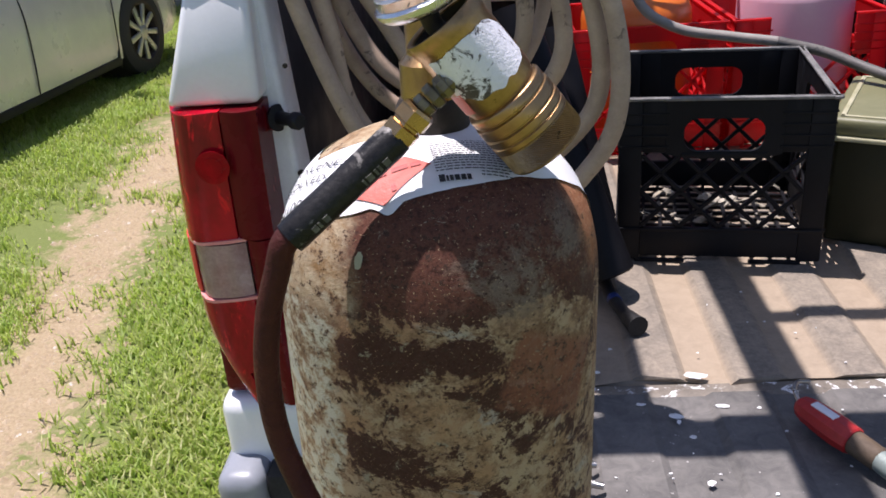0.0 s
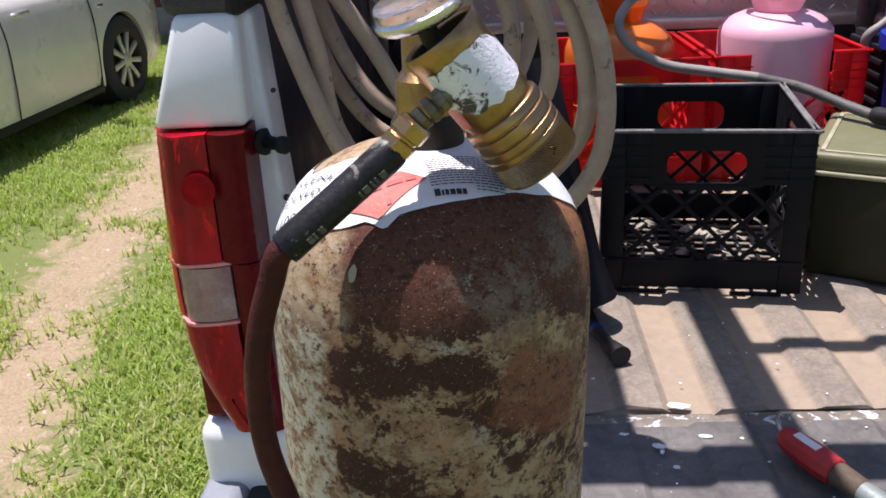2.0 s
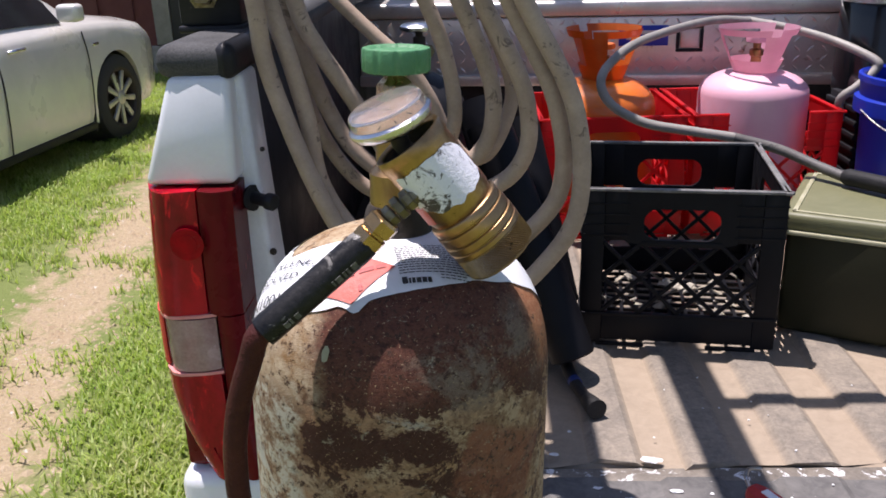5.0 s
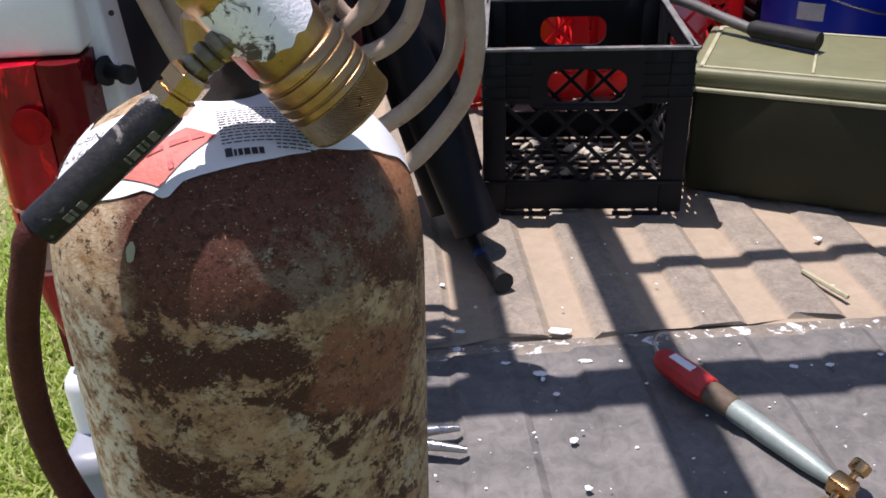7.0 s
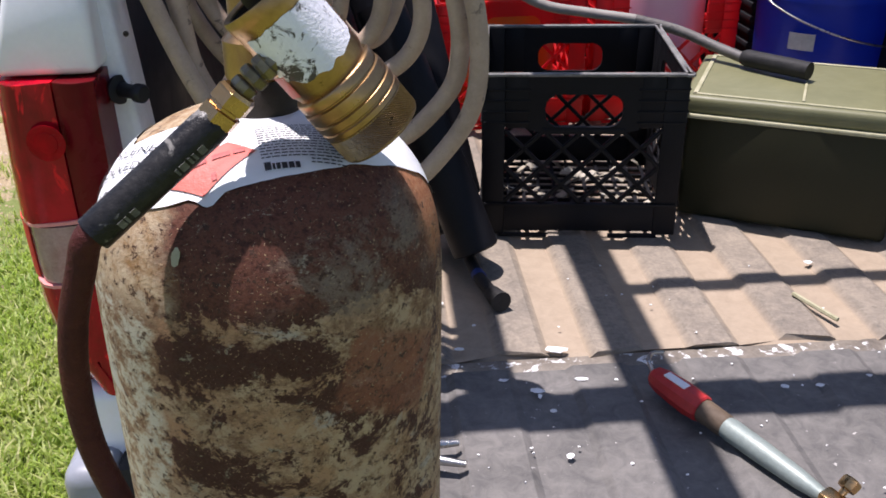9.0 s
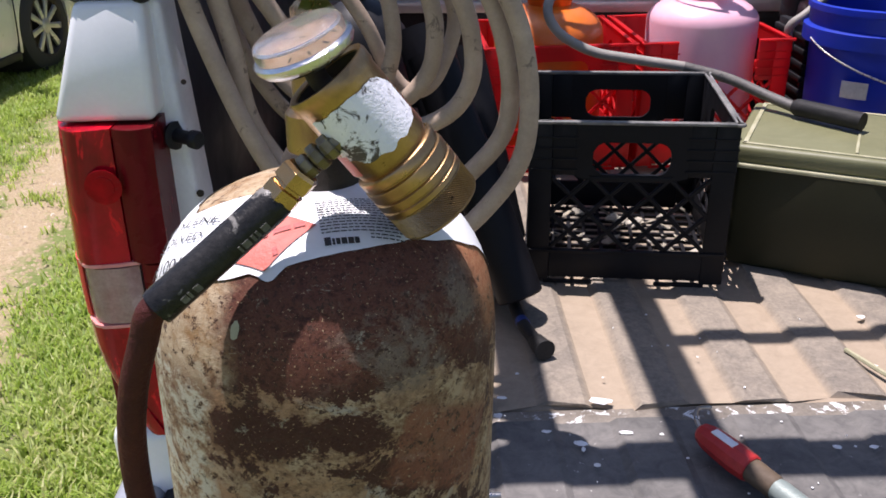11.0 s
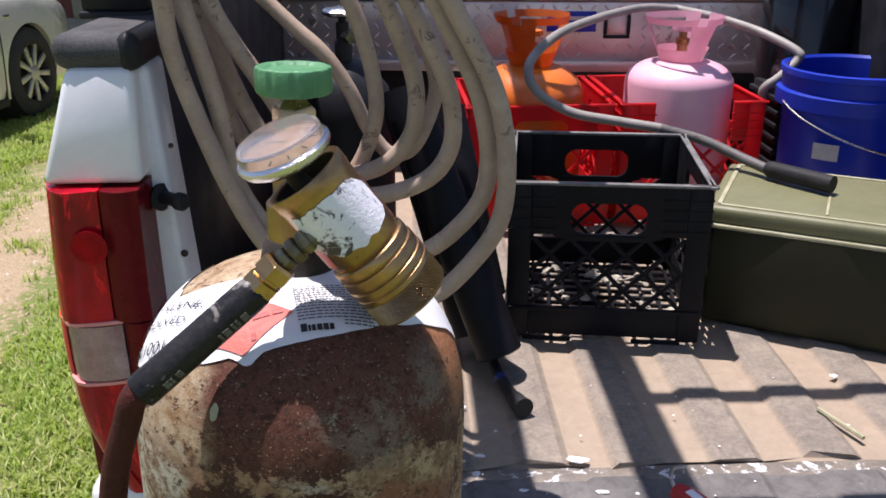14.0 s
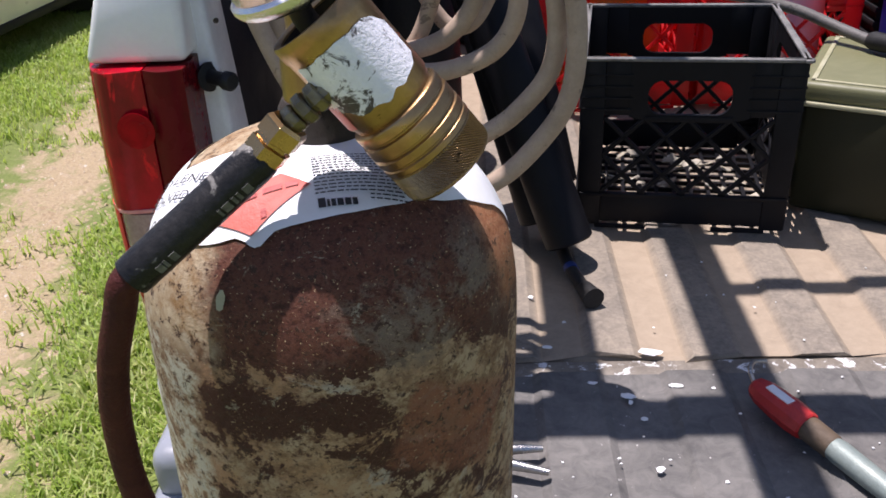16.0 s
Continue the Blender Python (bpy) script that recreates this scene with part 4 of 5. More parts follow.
# ---- blue bucket ----
bucket = thing("bucket", pose(1.005, 1.985, BED), "blue plastic bucket with a wire handle", "bucket")
prof = [(0.125, 0), (0.128, 0.004), (0.139, 0.285), (0.156, 0.288), (0.156, 0.318), (0.146, 0.322), (0.147, 0.352), (0.152, 0.354), (0.152, 0.366), (0.145, 0.368), (0.140, 0.362), (0.122, 0.012), (0.0001, 0.012)]
part("pail", lathe(B(), prof, 48), "blue", bucket, smooth=35)
bm = tube(B(), [(0.157 * math.cos(a), 0.157 * math.sin(a), 0.30 - 0.12 * abs(math.sin((a - 3.3) * 0.5 + 0.0)) ** 1.0 * (1 if a > 3.3 else 0)) for a in (3.35, 3.7, 4.1, 4.5, 4.9, 5.3, 5.7, 6.1, 6.4)], 0.0022, 8, 6)
part("wire_handle", bm, "steel", bucket)
bm = B()
for i in range(7):
    a0, a1 = radians(226 + i * 3), radians(229 + i * 3)
    v = [bm.verts.new(((0.1375 + 0.0385 * (z - 0.0) * 1.0 - 0.002) * math.cos(a), (0.1375 + 0.0385 * (z - 0.0) * 1.0 - 0.002) * math.sin(a), z)) for a, z in ((a0, 0.19), (a1, 0.19), (a1, 0.225), (a0, 0.225))]
    bm.faces.new(v)
part("price_tag", bm, "print_white", bucket, "small pale sticker")

# ---- tall black canister ----
can = thing("canister", pose(0.985, 2.275, BED), "tall black metal canister with a bright rim", "canister")
part("shell", lathe(B(), [(0.10, 0), (0.112, 0.01), (0.112, 0.485), (0.106, 0.497), (0.0001, 0.502)], 36), "gloss_black", can)
part("rim", lathe(B(), [(0.108, 0.492), (0.115, 0.494), (0.115, 0.508), (0.106, 0.509), (0.103, 0.500)], 36, cap=False), "chrome", can)

# dark vented tray beside the red crates
tray = thing("tool_tray", pose(0.895, 2.175, BED, 0, 0, 7), "black slotted plastic tray standing on edge", "tray")
for k in range(9):
    part("slat", box(B(), (-0.03, -0.10, 0.02 + k * 0.030), (0.03, 0.08, 0.034 + k * 0.030), 0.002), "black_plastic", tray)
part("back", box(B(), (-0.022, -0.09, 0), (0.022, 0.075, 0.29), 0.003), "black_plastic", tray)

# ---- acetylene cylinder ----
AXIS = Vector((0.026, 0.030, 1.0)).normalized()
FOOT = Vector((0.1613, 0.4035, BED))
TANK = Matrix.Translation(FOOT + Vector((0, 0, 0.0035))) @ Matrix.Rotation(AXIS.x, 4, "Y") @ Matrix.Rotation(-AXIS.y, 4, "X")
R, Z0, Z1 = 0.080, 0.462, 0.549


def crown(r):
    """Height of the shoulder at a radius."""
    return Z0 + (Z1 - Z0) * max(0.0, 1 - (min(r, R) / R) ** 2.6) ** (1 / 2.7)


tank = thing("acetylene_cylinder", TANK, "rusty grey-green acetylene cylinder standing on the tailgate", "gas cylinder")
prof = [(0.060, 0.004), (0.066, 0.0), (0.074, 0.0), (0.0765, 0.010), (0.0785, 0.030), (R, 0.036), (R, 0.10), (R, 0.2), (R, 0.3), (R, 0.4), (R, Z0)]
prof += [(R * (1 - u**2.7) ** (1 / 2.6), Z0 + (Z1 - Z0) * u) for u in (0.08, 0.16, 0.24, 0.32, 0.4, 0.48, 0.56, 0.64, 0.72, 0.79, 0.85, 0.9, 0.94, 0.97, 0.99)] + [(0.0001, Z1)]
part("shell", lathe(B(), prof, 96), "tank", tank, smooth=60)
part("neck_ring", lathe(B(), [(0.0175, Z1 - 0.006), (0.0180, Z1 + 0.002), (0.0165, Z1 + 0.010), (0.0145, Z1 + 0.014), (0.0001, Z1 + 0.014)], 40), "dark_iron", tank, "dark rusty neck ring")
vb = part("valve_body", lathe(B(), [(0.014, Z1 + 0.012), (0.014, Z1 + 0.03), (0.0105, Z1 + 0.034), (0.0105, Z1 + 0.050), (0.0085, Z1 + 0.052), (0.0085, Z1 + 0.060)], 24), "brass", tank, "brass cylinder valve")
part("packing_nut", lathe(B(), [(0.0001, Z1 + 0.058), (0.0098, Z1 + 0.058), (0.0098, Z1 + 0.073), (0.008, Z1 + 0.075), (0.0055, Z1 + 0.078), (0.0055, Z1 + 0.083), (0.0001, Z1 + 0.083)], 6), "brass_bright", vb)
lug = B()
prof = [(0.0001, 0.001), (0.0120, 0.001), (0.0150, 0.0), (0.0160, 0.0004), (0.0164, 0.0014), (0.0164, 0.0104), (0.0160, 0.0114), (0.0150, 0.0118), (0.0132, 0.0114), (0.0118, 0.0104), (0.0001, 0.0104)]
lathe(lug, prof, 160, Matrix.Translation((0.0005, 0, Z1 + 0.0800)), wob=lambda a: 1.02 - 0.10 * max(0.0, math.cos(10 * a + 0.6) - 0.35) ** 1.2)
part("handwheel", lug, "green_knob", tank, "green scalloped handwheel", 28)


def on_crown(bm, x, y, lift):
    """A vertex over the shoulder at a place in plan, lifted along the surface's normal."""
    r = max(1e-5, math.hypot(x, y))
    rr = min(r, 0.0788)
    dz = (crown(rr - 0.0004) - crown(rr + 0.0004)) / 0.0008
    k = lift / math.hypot(1, dz)
    return bm.verts.new((x * (rr + k * dz) / r, y * (rr + k * dz) / r, crown(rr) + k))


CORE = Vector((0, 0, Z0 - 0.010))


def on_dome(p, lift):
    """The point of the shoulder that lies beyond p as seen from inside the cylinder."""
    d = (Vector(p) - CORE).normalized()
    near, far = 0.0, 0.13
    for _ in range(26):
        k = (near + far) / 2
        q = CORE + d * k
        r = math.hypot(q.x, q.y)
        if r < R and q.z < crown(r):
            near = k
        else:
            far = k
    return CORE + d * (near + lift)


# paper label wrapped over the shoulder; its lower edge dips at the front
EDGE = [(-205, 0.071), (-185, 0.0745), (-166, 0.0768), (-150, 0.0740), (-130, 0.0690), (-116, 0.0650), (-105, 0.0618), (-101, 0.0622), (-98, 0.0632), (-95, 0.0622), (-92, 0.0585), (-78, 0.0548), (-60, 0.0534), (-38, 0.0546), (-18, 0.0610), (0, 0.0690), (10, 0.0745), (14, 0.0765), (18, 0.071), (30, 0.058)]
bm, rows = B(), []
for k in range(121):
    phi = -205 + 235 * k / 120
    for (a, ra), (b, rb) in zip(EDGE, EDGE[1:]):
        if a <= phi <= b:
            out = ra + (rb - ra) * (phi - a) / (b - a)
            break
    out += 0.0002 * math.sin(k * 0.7)
    inner = 0.0165 + 0.038 * min(1.0, max(0.0, (-132 - phi) / 30)) + 0.002 * noise.noise(Vector((k * 0.3, 2.2, 0)))
    rows.append([on_crown(bm, r * math.cos(radians(phi)), r * math.sin(radians(phi)), 0.0007) for r in (inner + (out - inner) * j / 9 for j in range(10))])
for a, b in zip(rows, rows[1:]):
    for j in range(9):
        bm.faces.new((a[j], a[j + 1], b[j + 1], b[j]))
label = part("paper_label", bm, "label_white", tank, "torn white hazard label with a red diamond", 60)


def patch(name, corners, mat, lift, n=8):
    """A printed four-cornered patch that follows the shoulder."""
    bm = B()
    a, b, c, d = (Vector(p) for p in corners)
    g = [[on_crown(bm, *((a * (1 - s) + b * s) * (1 - t) + (d * (1 - s) + c * s) * t), lift) for s in (i / n for i in range(n + 1))] for t in (j / n for j in range(n + 1))]
    for p, q in zip(g, g[1:]):
        for i in range(n):
            bm.faces.new((p[i], p[i + 1], q[i + 1], q[i]))
    return part(name, bm, mat, label, smooth=60)


def pol(phi, r):
    return (r * math.cos(radians(phi)), r * math.sin(radians(phi)))


patch("red_diamond", (pol(-99, 0.0605), pol(-80, 0.0418), pol(-98, 0.0375), pol(-116, 0.0600)), "label_red", 0.0012)
c0, ax, ay = Vector(pol(-97, 0.0475)), Vector((0.94, 0.34)), Vector((-0.34, 0.94))


def bar(x, y, w, h, mat="ink", lift=0.0013, o=(0, 0), ex=ax, ey=ay):
    p = Vector(o) + ex * x + ey * y
    patch("print_bar", (p, p + ex * w, p + ex * w + ey * h, p + ey * h), mat, lift, 3)


for k, w in enumerate((0.006, 0.007, 0.0045)):
    bar(-0.011 + 0.0082 * k, 0.0015, w, 0.0022, "label_red_dark", 0.0016, c0)
bar(-0.004, -0.007, 0.002, 0.003, "label_red_dark", 0.0016, c0)
# name of the maker as one plain bar, and the small print as rows of short bars
t0 = Vector(pol(-76, 0.0515))
ex, ey = Vector((0.93, 0.36)), Vector((-0.36, 0.93))
for k, w in enumerate((0.0026, 0.0010, 0.0016, 0.0022, 0.0022, 0.0018)):
    bar((0, 0.0031, 0.0046, 0.0067, 0.0094, 0.0121)[k], 0, w, 0.0034 if k == 0 else 0.0026, "ink", 0.0013, t0, ex, ey)
rng = random.Random(2)
bm = B()
for row in range(15):
    x = -0.0005
    while x < 0.036 - row * 0.0004:
        w = rng.uniform(0.0008, 0.0030)
        if row > 1 or 0.017 < x < 0.031:
            p = t0 + ex * x + ey * (0.0022 + row * 0.00155)
            bm.faces.new([on_crown(bm, *q, 0.0013) for q in (p, p + ex * w, p + ex * w + ey * 0.00055, p + ey * 0.00055)])
        x += w + 0.0006
small = part("small_print", bm, "ink", label, smooth=None)
tagged(small, kind="stuff")


def words(text, start_at, end_at, mat="ink", lift=0.0016, tall=0.62):
    """Built-in lettering laid over the shoulder between two places in plan."""
    cu = bpy.data.curves.new("lettering", "FONT")
    cu.body, cu.size = text, 1.0
    ob = bpy.data.objects.new("lettering", cu)
    scene.collection.objects.link(ob)
    me = bpy.data.meshes.new_from_object(ob.evaluated_get(bpy.context.evaluated_depsgraph_get()))
    bpy.data.objects.remove(ob)
    bm = B()
    bm.from_mesh(me)
    bmesh.ops.subdivide_edges(bm, edges=bm.edges[:], cuts=1)
    p, q = (Vector((x, y, crown(math.hypot(x, y)))) for x, y in (start_at, end_at))
    size = (q - p).length / max(v.co.x for v in bm.verts)
    ex = (q - p).normalized()
    ey = ((p + q) / 2 - CORE).cross(ex).normalized()
    for v in bm.verts:
        v.co = on_dome(p + ex * (v.co.x * size) + ey * (v.co.y * size * tall), lift)
    return part("lettering", bm, mat, label, smooth=None)


words("ACETYLENE,", (-0.0717, -0.0101), (-0.0345, -0.0350))
words("DISSOLVED", (-0.0722, -0.0153), (-0.0420, -0.0392))
words("UN1001", (-0.0733, -0.0225), (-0.0500, -0.0455), tall=0.72)
bm = B()
rim = [bm.verts.new(on_dome(Vector((-0.0190 + 0.0019 * math.cos(k * 0.449) + 0.0003 * math.sin(k * 2.7), -0.0680, 0.5075 + 0.0046 * math.sin(k * 0.449))), 0.0007)) for k in range(14)]
bm.faces.new(rim)
part("paint_chip", bm, "cream", tank, "pale oval chip in the paint", None)

# ---- regulator ----
AIM = Vector((-0.578, -0.141, 0.804)).normalized()
TOP = Vector((0.191, 0.378, 1.459))
reg = thing("gas_regulator", Matrix.Translation(TOP) @ (-AIM).to_track_quat("Z", "Y").to_matrix().to_4x4(), "tarnished brass gas regulator with a small round gauge on the valve", "regulator")
bm = lathe(B(), [(0.0001, 0.014), (0.0146, 0.0135), (0.0148, 0.0010), (0.0160, 0.0), (0.0172, 0.0), (0.0177, 0.0012), (0.0177, 0.0060), (0.0172, 0.0072), (0.0172, 0.0365), (0.0162, 0.0385), (0.0160, 0.0410)], 64)
part("body", bm, "brass", reg)
# dark inner skin paints the shade down inside the open cup
part("cup_lining", lathe(B(), [(0.0001, 0.0132), (0.0141, 0.0128), (0.0146, 0.0016)], 40, cap=False), "dark_iron", reg, "dark inside of the cup, its shade painted in")
bm = lathe(B(), [(0.0160, 0.0400), (0.0176, 0.0404), (0.0181, 0.0410), (0.0181, 0.0443), (0.0174, 0.0448), (0.0174, 0.0453), (0.0184, 0.0458), (0.0186, 0.0466), (0.0186, 0.0502), (0.0178, 0.0507), (0.0178, 0.0512), (0.0187, 0.0518), (0.0187, 0.0546), (0.0180, 0.0551), (0.0180, 0.0556), (0.0186, 0.0561), (0.0186, 0.0582), (0.0178, 0.0588)], 80, cap=False)
part("ring_flange", bm, "brass", reg, "stepped brass flange rings")
# knurled adjusting knob: real diamond teeth
bm, n, rows = B(), 168, []
for j in range(23):
    z = 0.0588 + 0.0112 * j / 22
    edge = 1 if 1 <= j <= 21 else 0
    rad = [0.0182 + edge * (0.00022 if (i + j) % 2 else -0.00022) for i in range(n)]
    rows.append([bm.verts.new((r * math.cos(2 * math.pi * i / n), r * math.sin(2 * math.pi * i / n), z)) for i, r in enumerate(rad)])
for rr, z in ((0.0176, 0.0708), (0.0158, 0.0714), (0.0105, 0.0717)):
    rows.append([bm.verts.new((rr * math.cos(2 * math.pi * i / n), rr * math.sin(2 * math.pi * i / n), z)) for i in range(n)])
rows.insert(0, [bm.verts.new((0.0174 * math.cos(2 * math.pi * i / n), 0.0174 * math.sin(2 * math.pi * i / n), 0.0580)) for i in range(n)])
for a, b in zip(rows, rows[1:]):
    for i in range(n):
        bm.faces.new((a[i], a[(i + 1) % n], b[(i + 1) % n], b[i]))
bm.faces.new(rows[-1])
part("adjusting_knob", bm, "brass_dark", reg, "knurled brass adjusting knob", None)
# sticker round the camera side of the body, torn at its ends
inv = reg.matrix_basis.inverted()
side = inv.to_3x3() @ Vector((0.28, -0.85, 0.30))
base = math.atan2(side.y, side.x)
bm, rows = B(), []
rng = random.Random(9)
for k in range(41):
    a = base + radians(-62 + 130 * k / 40)
    za = 0.0090 + 0.0012 * noise.noise(Vector((k * 0.25, 1.3, 0))) + (0.006 * max(0, 1 - k / 9))
    zb = 0.0330 + 0.0018 * noise.noise(Vector((k * 0.22, 7.7, 0))) - (0.007 * max(0, (k - 31) / 9)) - (0.004 * max(0, 1 - k / 9))
    rows.append([bm.verts.new((0.0175 * math.cos(a), 0.0175 * math.sin(a), za + (zb - za) * j / 6)) for j in range(7)])
for a, b in zip(rows, rows[1:]):
    for j in range(6):
        bm.faces.new((a[j], b[j], b[j + 1], a[j + 1]))
part("sticker", bm, "tag_white", reg, "scratched white paper sticker")
bm, rows = B(), []
for k in range(13):
    a = base + radians(60 + 26 * k / 12)
    rows.append([bm.verts.new((0.0175 * math.cos(a), 0.0175 * math.sin(a), 0.026 + 0.010 * j / 2)) for j in range(3)])
for a, b in zip(rows, rows[1:]):
    for j in range(2):
        bm.faces.new((a[j], b[j], b[j + 1], a[j + 1]))
part("red_tag", bm, "label_red", reg, "small faded red tag")
# inlet to the cylinder valve
bm = lathe(B(), [(0.006, 0), (0.006, 0.012), (0.0086, 0.013), (0.0086, 0.024), (0.0055, 0.025), (0.0055, 0.04)], 6, inv @ along((0.205, 0.392, 1.440), (0.178, 0.419, 1.436)))
part("inlet_nut", bm, "brass", reg)
# gauge: case, bezel, domed crystal, dial and pointer
GN = Vector((-0.31, -0.20, 0.93)).normalized()
GC = Vector((0.1842, 0.376, 1.4695))
gm = inv @ along(GC, GC + GN)
part("gauge_stem", tube(B(), [inv @ (GC - GN * 0.004), inv @ (GC - GN * 0.014 + AIM * -0.001), inv @ (TOP - AIM * 0.010)], 0.0042, 12, 4), "dark_iron", reg, "dark gauge stem")
gauge = part("gauge", lathe(B(), [(0.0001, -0.0065), (0.008, -0.0065), (0.0160, -0.0048), (0.0186, -0.0032), (0.0196, -0.0012), (0.0196, 0.0004), (0.0183, 0.0016), (0.0178, 0.0016), (0.0178, 0.0008), (0.0001, 0.0008)], 48, gm), "chrome", reg, "small dull chrome pressure gauge")
part("dial", lathe(B(), [(0.0001, 0.0011), (0.0172, 0.0011)], 40, gm, cap=False), "dial", gauge, "stained brownish dial")
for k in range(9):
    a = radians(-40 + k * 32)
    part("dial_mark", box(B(), (0.0120, -0.0004, 0.0013), (0.0148, 0.0004, 0.0015), 0, gm @ Matrix.Rotation(a, 4, "Z")), "ink", gauge, smooth=None)
part("pointer", box(B(), (-0.004, -0.0004, 0.0016), (0.011, 0.0004, 0.0019), 0, gm @ Matrix.Rotation(radians(205), 4, "Z")), "ink", gauge, smooth=None)
m, nt, b, v = start("hazed_crystal")
b.inputs["Base Color"].default_value = (0.93, 0.86, 0.80, 1)
b.inputs["Transmission Weight"].default_value = 0.94
b.inputs["IOR"].default_value = 1.42
nt.links.new(ramp(nt, tex(nt, v, 160, 5, 0.7), [(0.40, (0.05,) * 3), (0.75, (0.30,) * 3)]), b.inputs["Roughness"])
M["crystal"] = m
part("crystal", lathe(B(), [(0.0178, 0.0014), (0.0178, 0.0050), (0.0170, 0.0066), (0.0150, 0.0073), (0.0001, 0.0076), (0.0001, 0.0062), (0.0150, 0.0059), (0.0164, 0.0048), (0.0164, 0.0014)], 48, gm, cap=False), "crystal", gauge, "hazed clear gauge crystal")
# outlet fitting and hose nut
P0, P1, P2, P3, P4 = Vector((0.2010, 0.371, 1.4405)), Vector((0.1905, 0.3665, 1.4325)), Vector((0.1835, 0.3640, 1.4265)), Vector((0.1735, 0.3605, 1.4160)), Vector((0.131, 0.3350, 1.3820))
for k, (p, q, rad) in enumerate(((P0, P1, 0.0042), (P1.lerp(P2, -0.55), P1.lerp(P2, -0.10), 0.0054), (P1.lerp(P2, 0.0), P1.lerp(P2, 0.45), 0.0058), (P1.lerp(P2, 0.55), P2, 0.0052))):
    ln = (q - p).length
    part("outlet_fitting", lathe(B(), [(rad * 0.9, 0), (rad, ln * 0.15), (rad, ln * 0.8), (rad * 0.9, ln)], 8, inv @ along(p, q)), "dull_steel", reg, "dull steel hex fitting", 30)

hose = thing("torch_hose", Matrix.Translation((0.2, 0.40, BED)), "faded red rubber torch hose with a black grip sleeve", "hose")
hi = hose.matrix_basis.inverted()
ln = (P3 - P2).length
part("hose_nut", lathe(B(), [(0.0070, 0), (0.0080, ln * 0.1), (0.0080, ln * 0.48), (0.0066, ln * 0.52), (0.0066, ln * 0.60), (0.0078, ln * 0.64), (0.0078, ln * 0.95), (0.0066, ln)], 6, hi @ along(P2, P3, 0.4)), "brass_bright", hose, "bright brass hex nut", 30)
d = (P4 - P3)
ln = d.length
part("grip_sleeve", lathe(B(), [(0.0058, -0.002), (0.0070, 0.0), (0.0074, 0.004), (0.0073, ln * 0.5), (0.0074, ln - 0.003), (0.0072, ln), (0.0056, ln), (0.0054, ln - 0.004)], 28, hi @ along(P3, P4)), "sleeve", hose, "scuffed black rubber sleeve")
face = (Vector((0.27, 0.05, 1.53)) - P3).normalized()
face = (face - d.normalized() * face.dot(d.normalized())).normalized()
face = Matrix.Rotation(radians(-38), 3, d.normalized()) @ face
for k, w in ((0.17, 0.0030), (0.23, 0.0012), (0.265, 0.0012), (0.32, 0.0030), (0.37, 0.0010), (0.72, 0.0026), (0.78, 0.0012), (0.82, 0.0026)):
    fm = Matrix((face.cross(d.normalized()), d.normalized(), face)).transposed().to_4x4()
    fm.translation = hi @ (P3 + d * k + face * 0.0073)
    part("print_bar", box(B(), (-0.0017, -w / 2, 0), (0.0017, w / 2, 0.0003), 0, fm), "print_grey", hose, "worn pale print", None)
q = d.normalized()
way = [P4 - q * 0.006, P4 + q * 0.003, (0.1245, 0.3335, 1.369), (0.1165, 0.333, 1.346), (0.1115, 0.3325, 1.318), (0.1120, 0.331, 1.287), (0.1200, 0.328, 1.258), (0.136, 0.322, 1.22), (0.155, 0.316, 1.15), (0.165, 0.310, 1.05), (0.175, 0.306, 0.95), (0.205, 0.312, 0.875), (0.260, 0.345, 0.859), (0.300, 0.42, 0.859), (0.270, 0.50, 0.859), (0.20, 0.545, 0.859), (0.12, 0.54, 0.859)]
part("hose_tube", tube(B(), [hi @ Vector(p) for p in way], 0.0056, 16, 10), "red_hose", hose, "faded red rubber")
# ---- coil of taupe hose hung from the rack ----
coil = thing("coiled_hose", Matrix.Translation((0.02, 1.05, 1.95)), "dusty taupe hose coiled and hung from the rack", "hose")
ci = coil.matrix_basis.inverted()


def hose_loop(y, bend, rad=0.0108):
    """One turn of the coil in a plane, hung over the hook at its top; bend gives its swing from left to right."""
    (x0, z0), (x1, z1) = bend[0], bend[-1]
    way = [(-0.10, 1.93), (x0 - 0.045, 1.76), (x0 - 0.022, 1.60), *bend, (x1 - 0.060, 1.58), (x1 - 0.150, 1.76), (-0.03, 1.93)]
    pts = [ci @ Vector((x, y + 0.010 * noise.noise(Vector((x * 9, z * 9, y * 50))), z)) for x, z in way]
    part("hose_loop", tube(B(), pts, rad, 14, 7), "tan_hose", coil, smooth=60)


hose_loop(0.985, [(-0.106, 1.470), (-0.103, 1.411), (-0.086, 1.345), (-0.051, 1.250), (-0.016, 1.179), (0.042, 1.115), (0.124, 1.092), (0.186, 1.117), (0.233, 1.166), (0.260, 1.212), (0.268, 1.264), (0.264, 1.322), (0.248, 1.378), (0.204, 1.460)])
hose_loop(1.012, [(-0.099, 1.468), (-0.080, 1.402), (-0.065, 1.328), (-0.055, 1.249), (-0.018, 1.188), (0.037, 1.141), (0.114, 1.137), (0.177, 1.166), (0.214, 1.199), (0.239, 1.234), (0.247, 1.275), (0.243, 1.321), (0.228, 1.375), (0.186, 1.457)])
hose_loop(1.050, [(-0.080, 1.464), (-0.056, 1.409), (-0.032, 1.370), (-0.006, 1.325), (0.023, 1.273), (0.056, 1.235), (0.097, 1.221), (0.143, 1.228), (0.178, 1.247), (0.198, 1.277), (0.203, 1.315), (0.192, 1.371), (0.151, 1.453)])
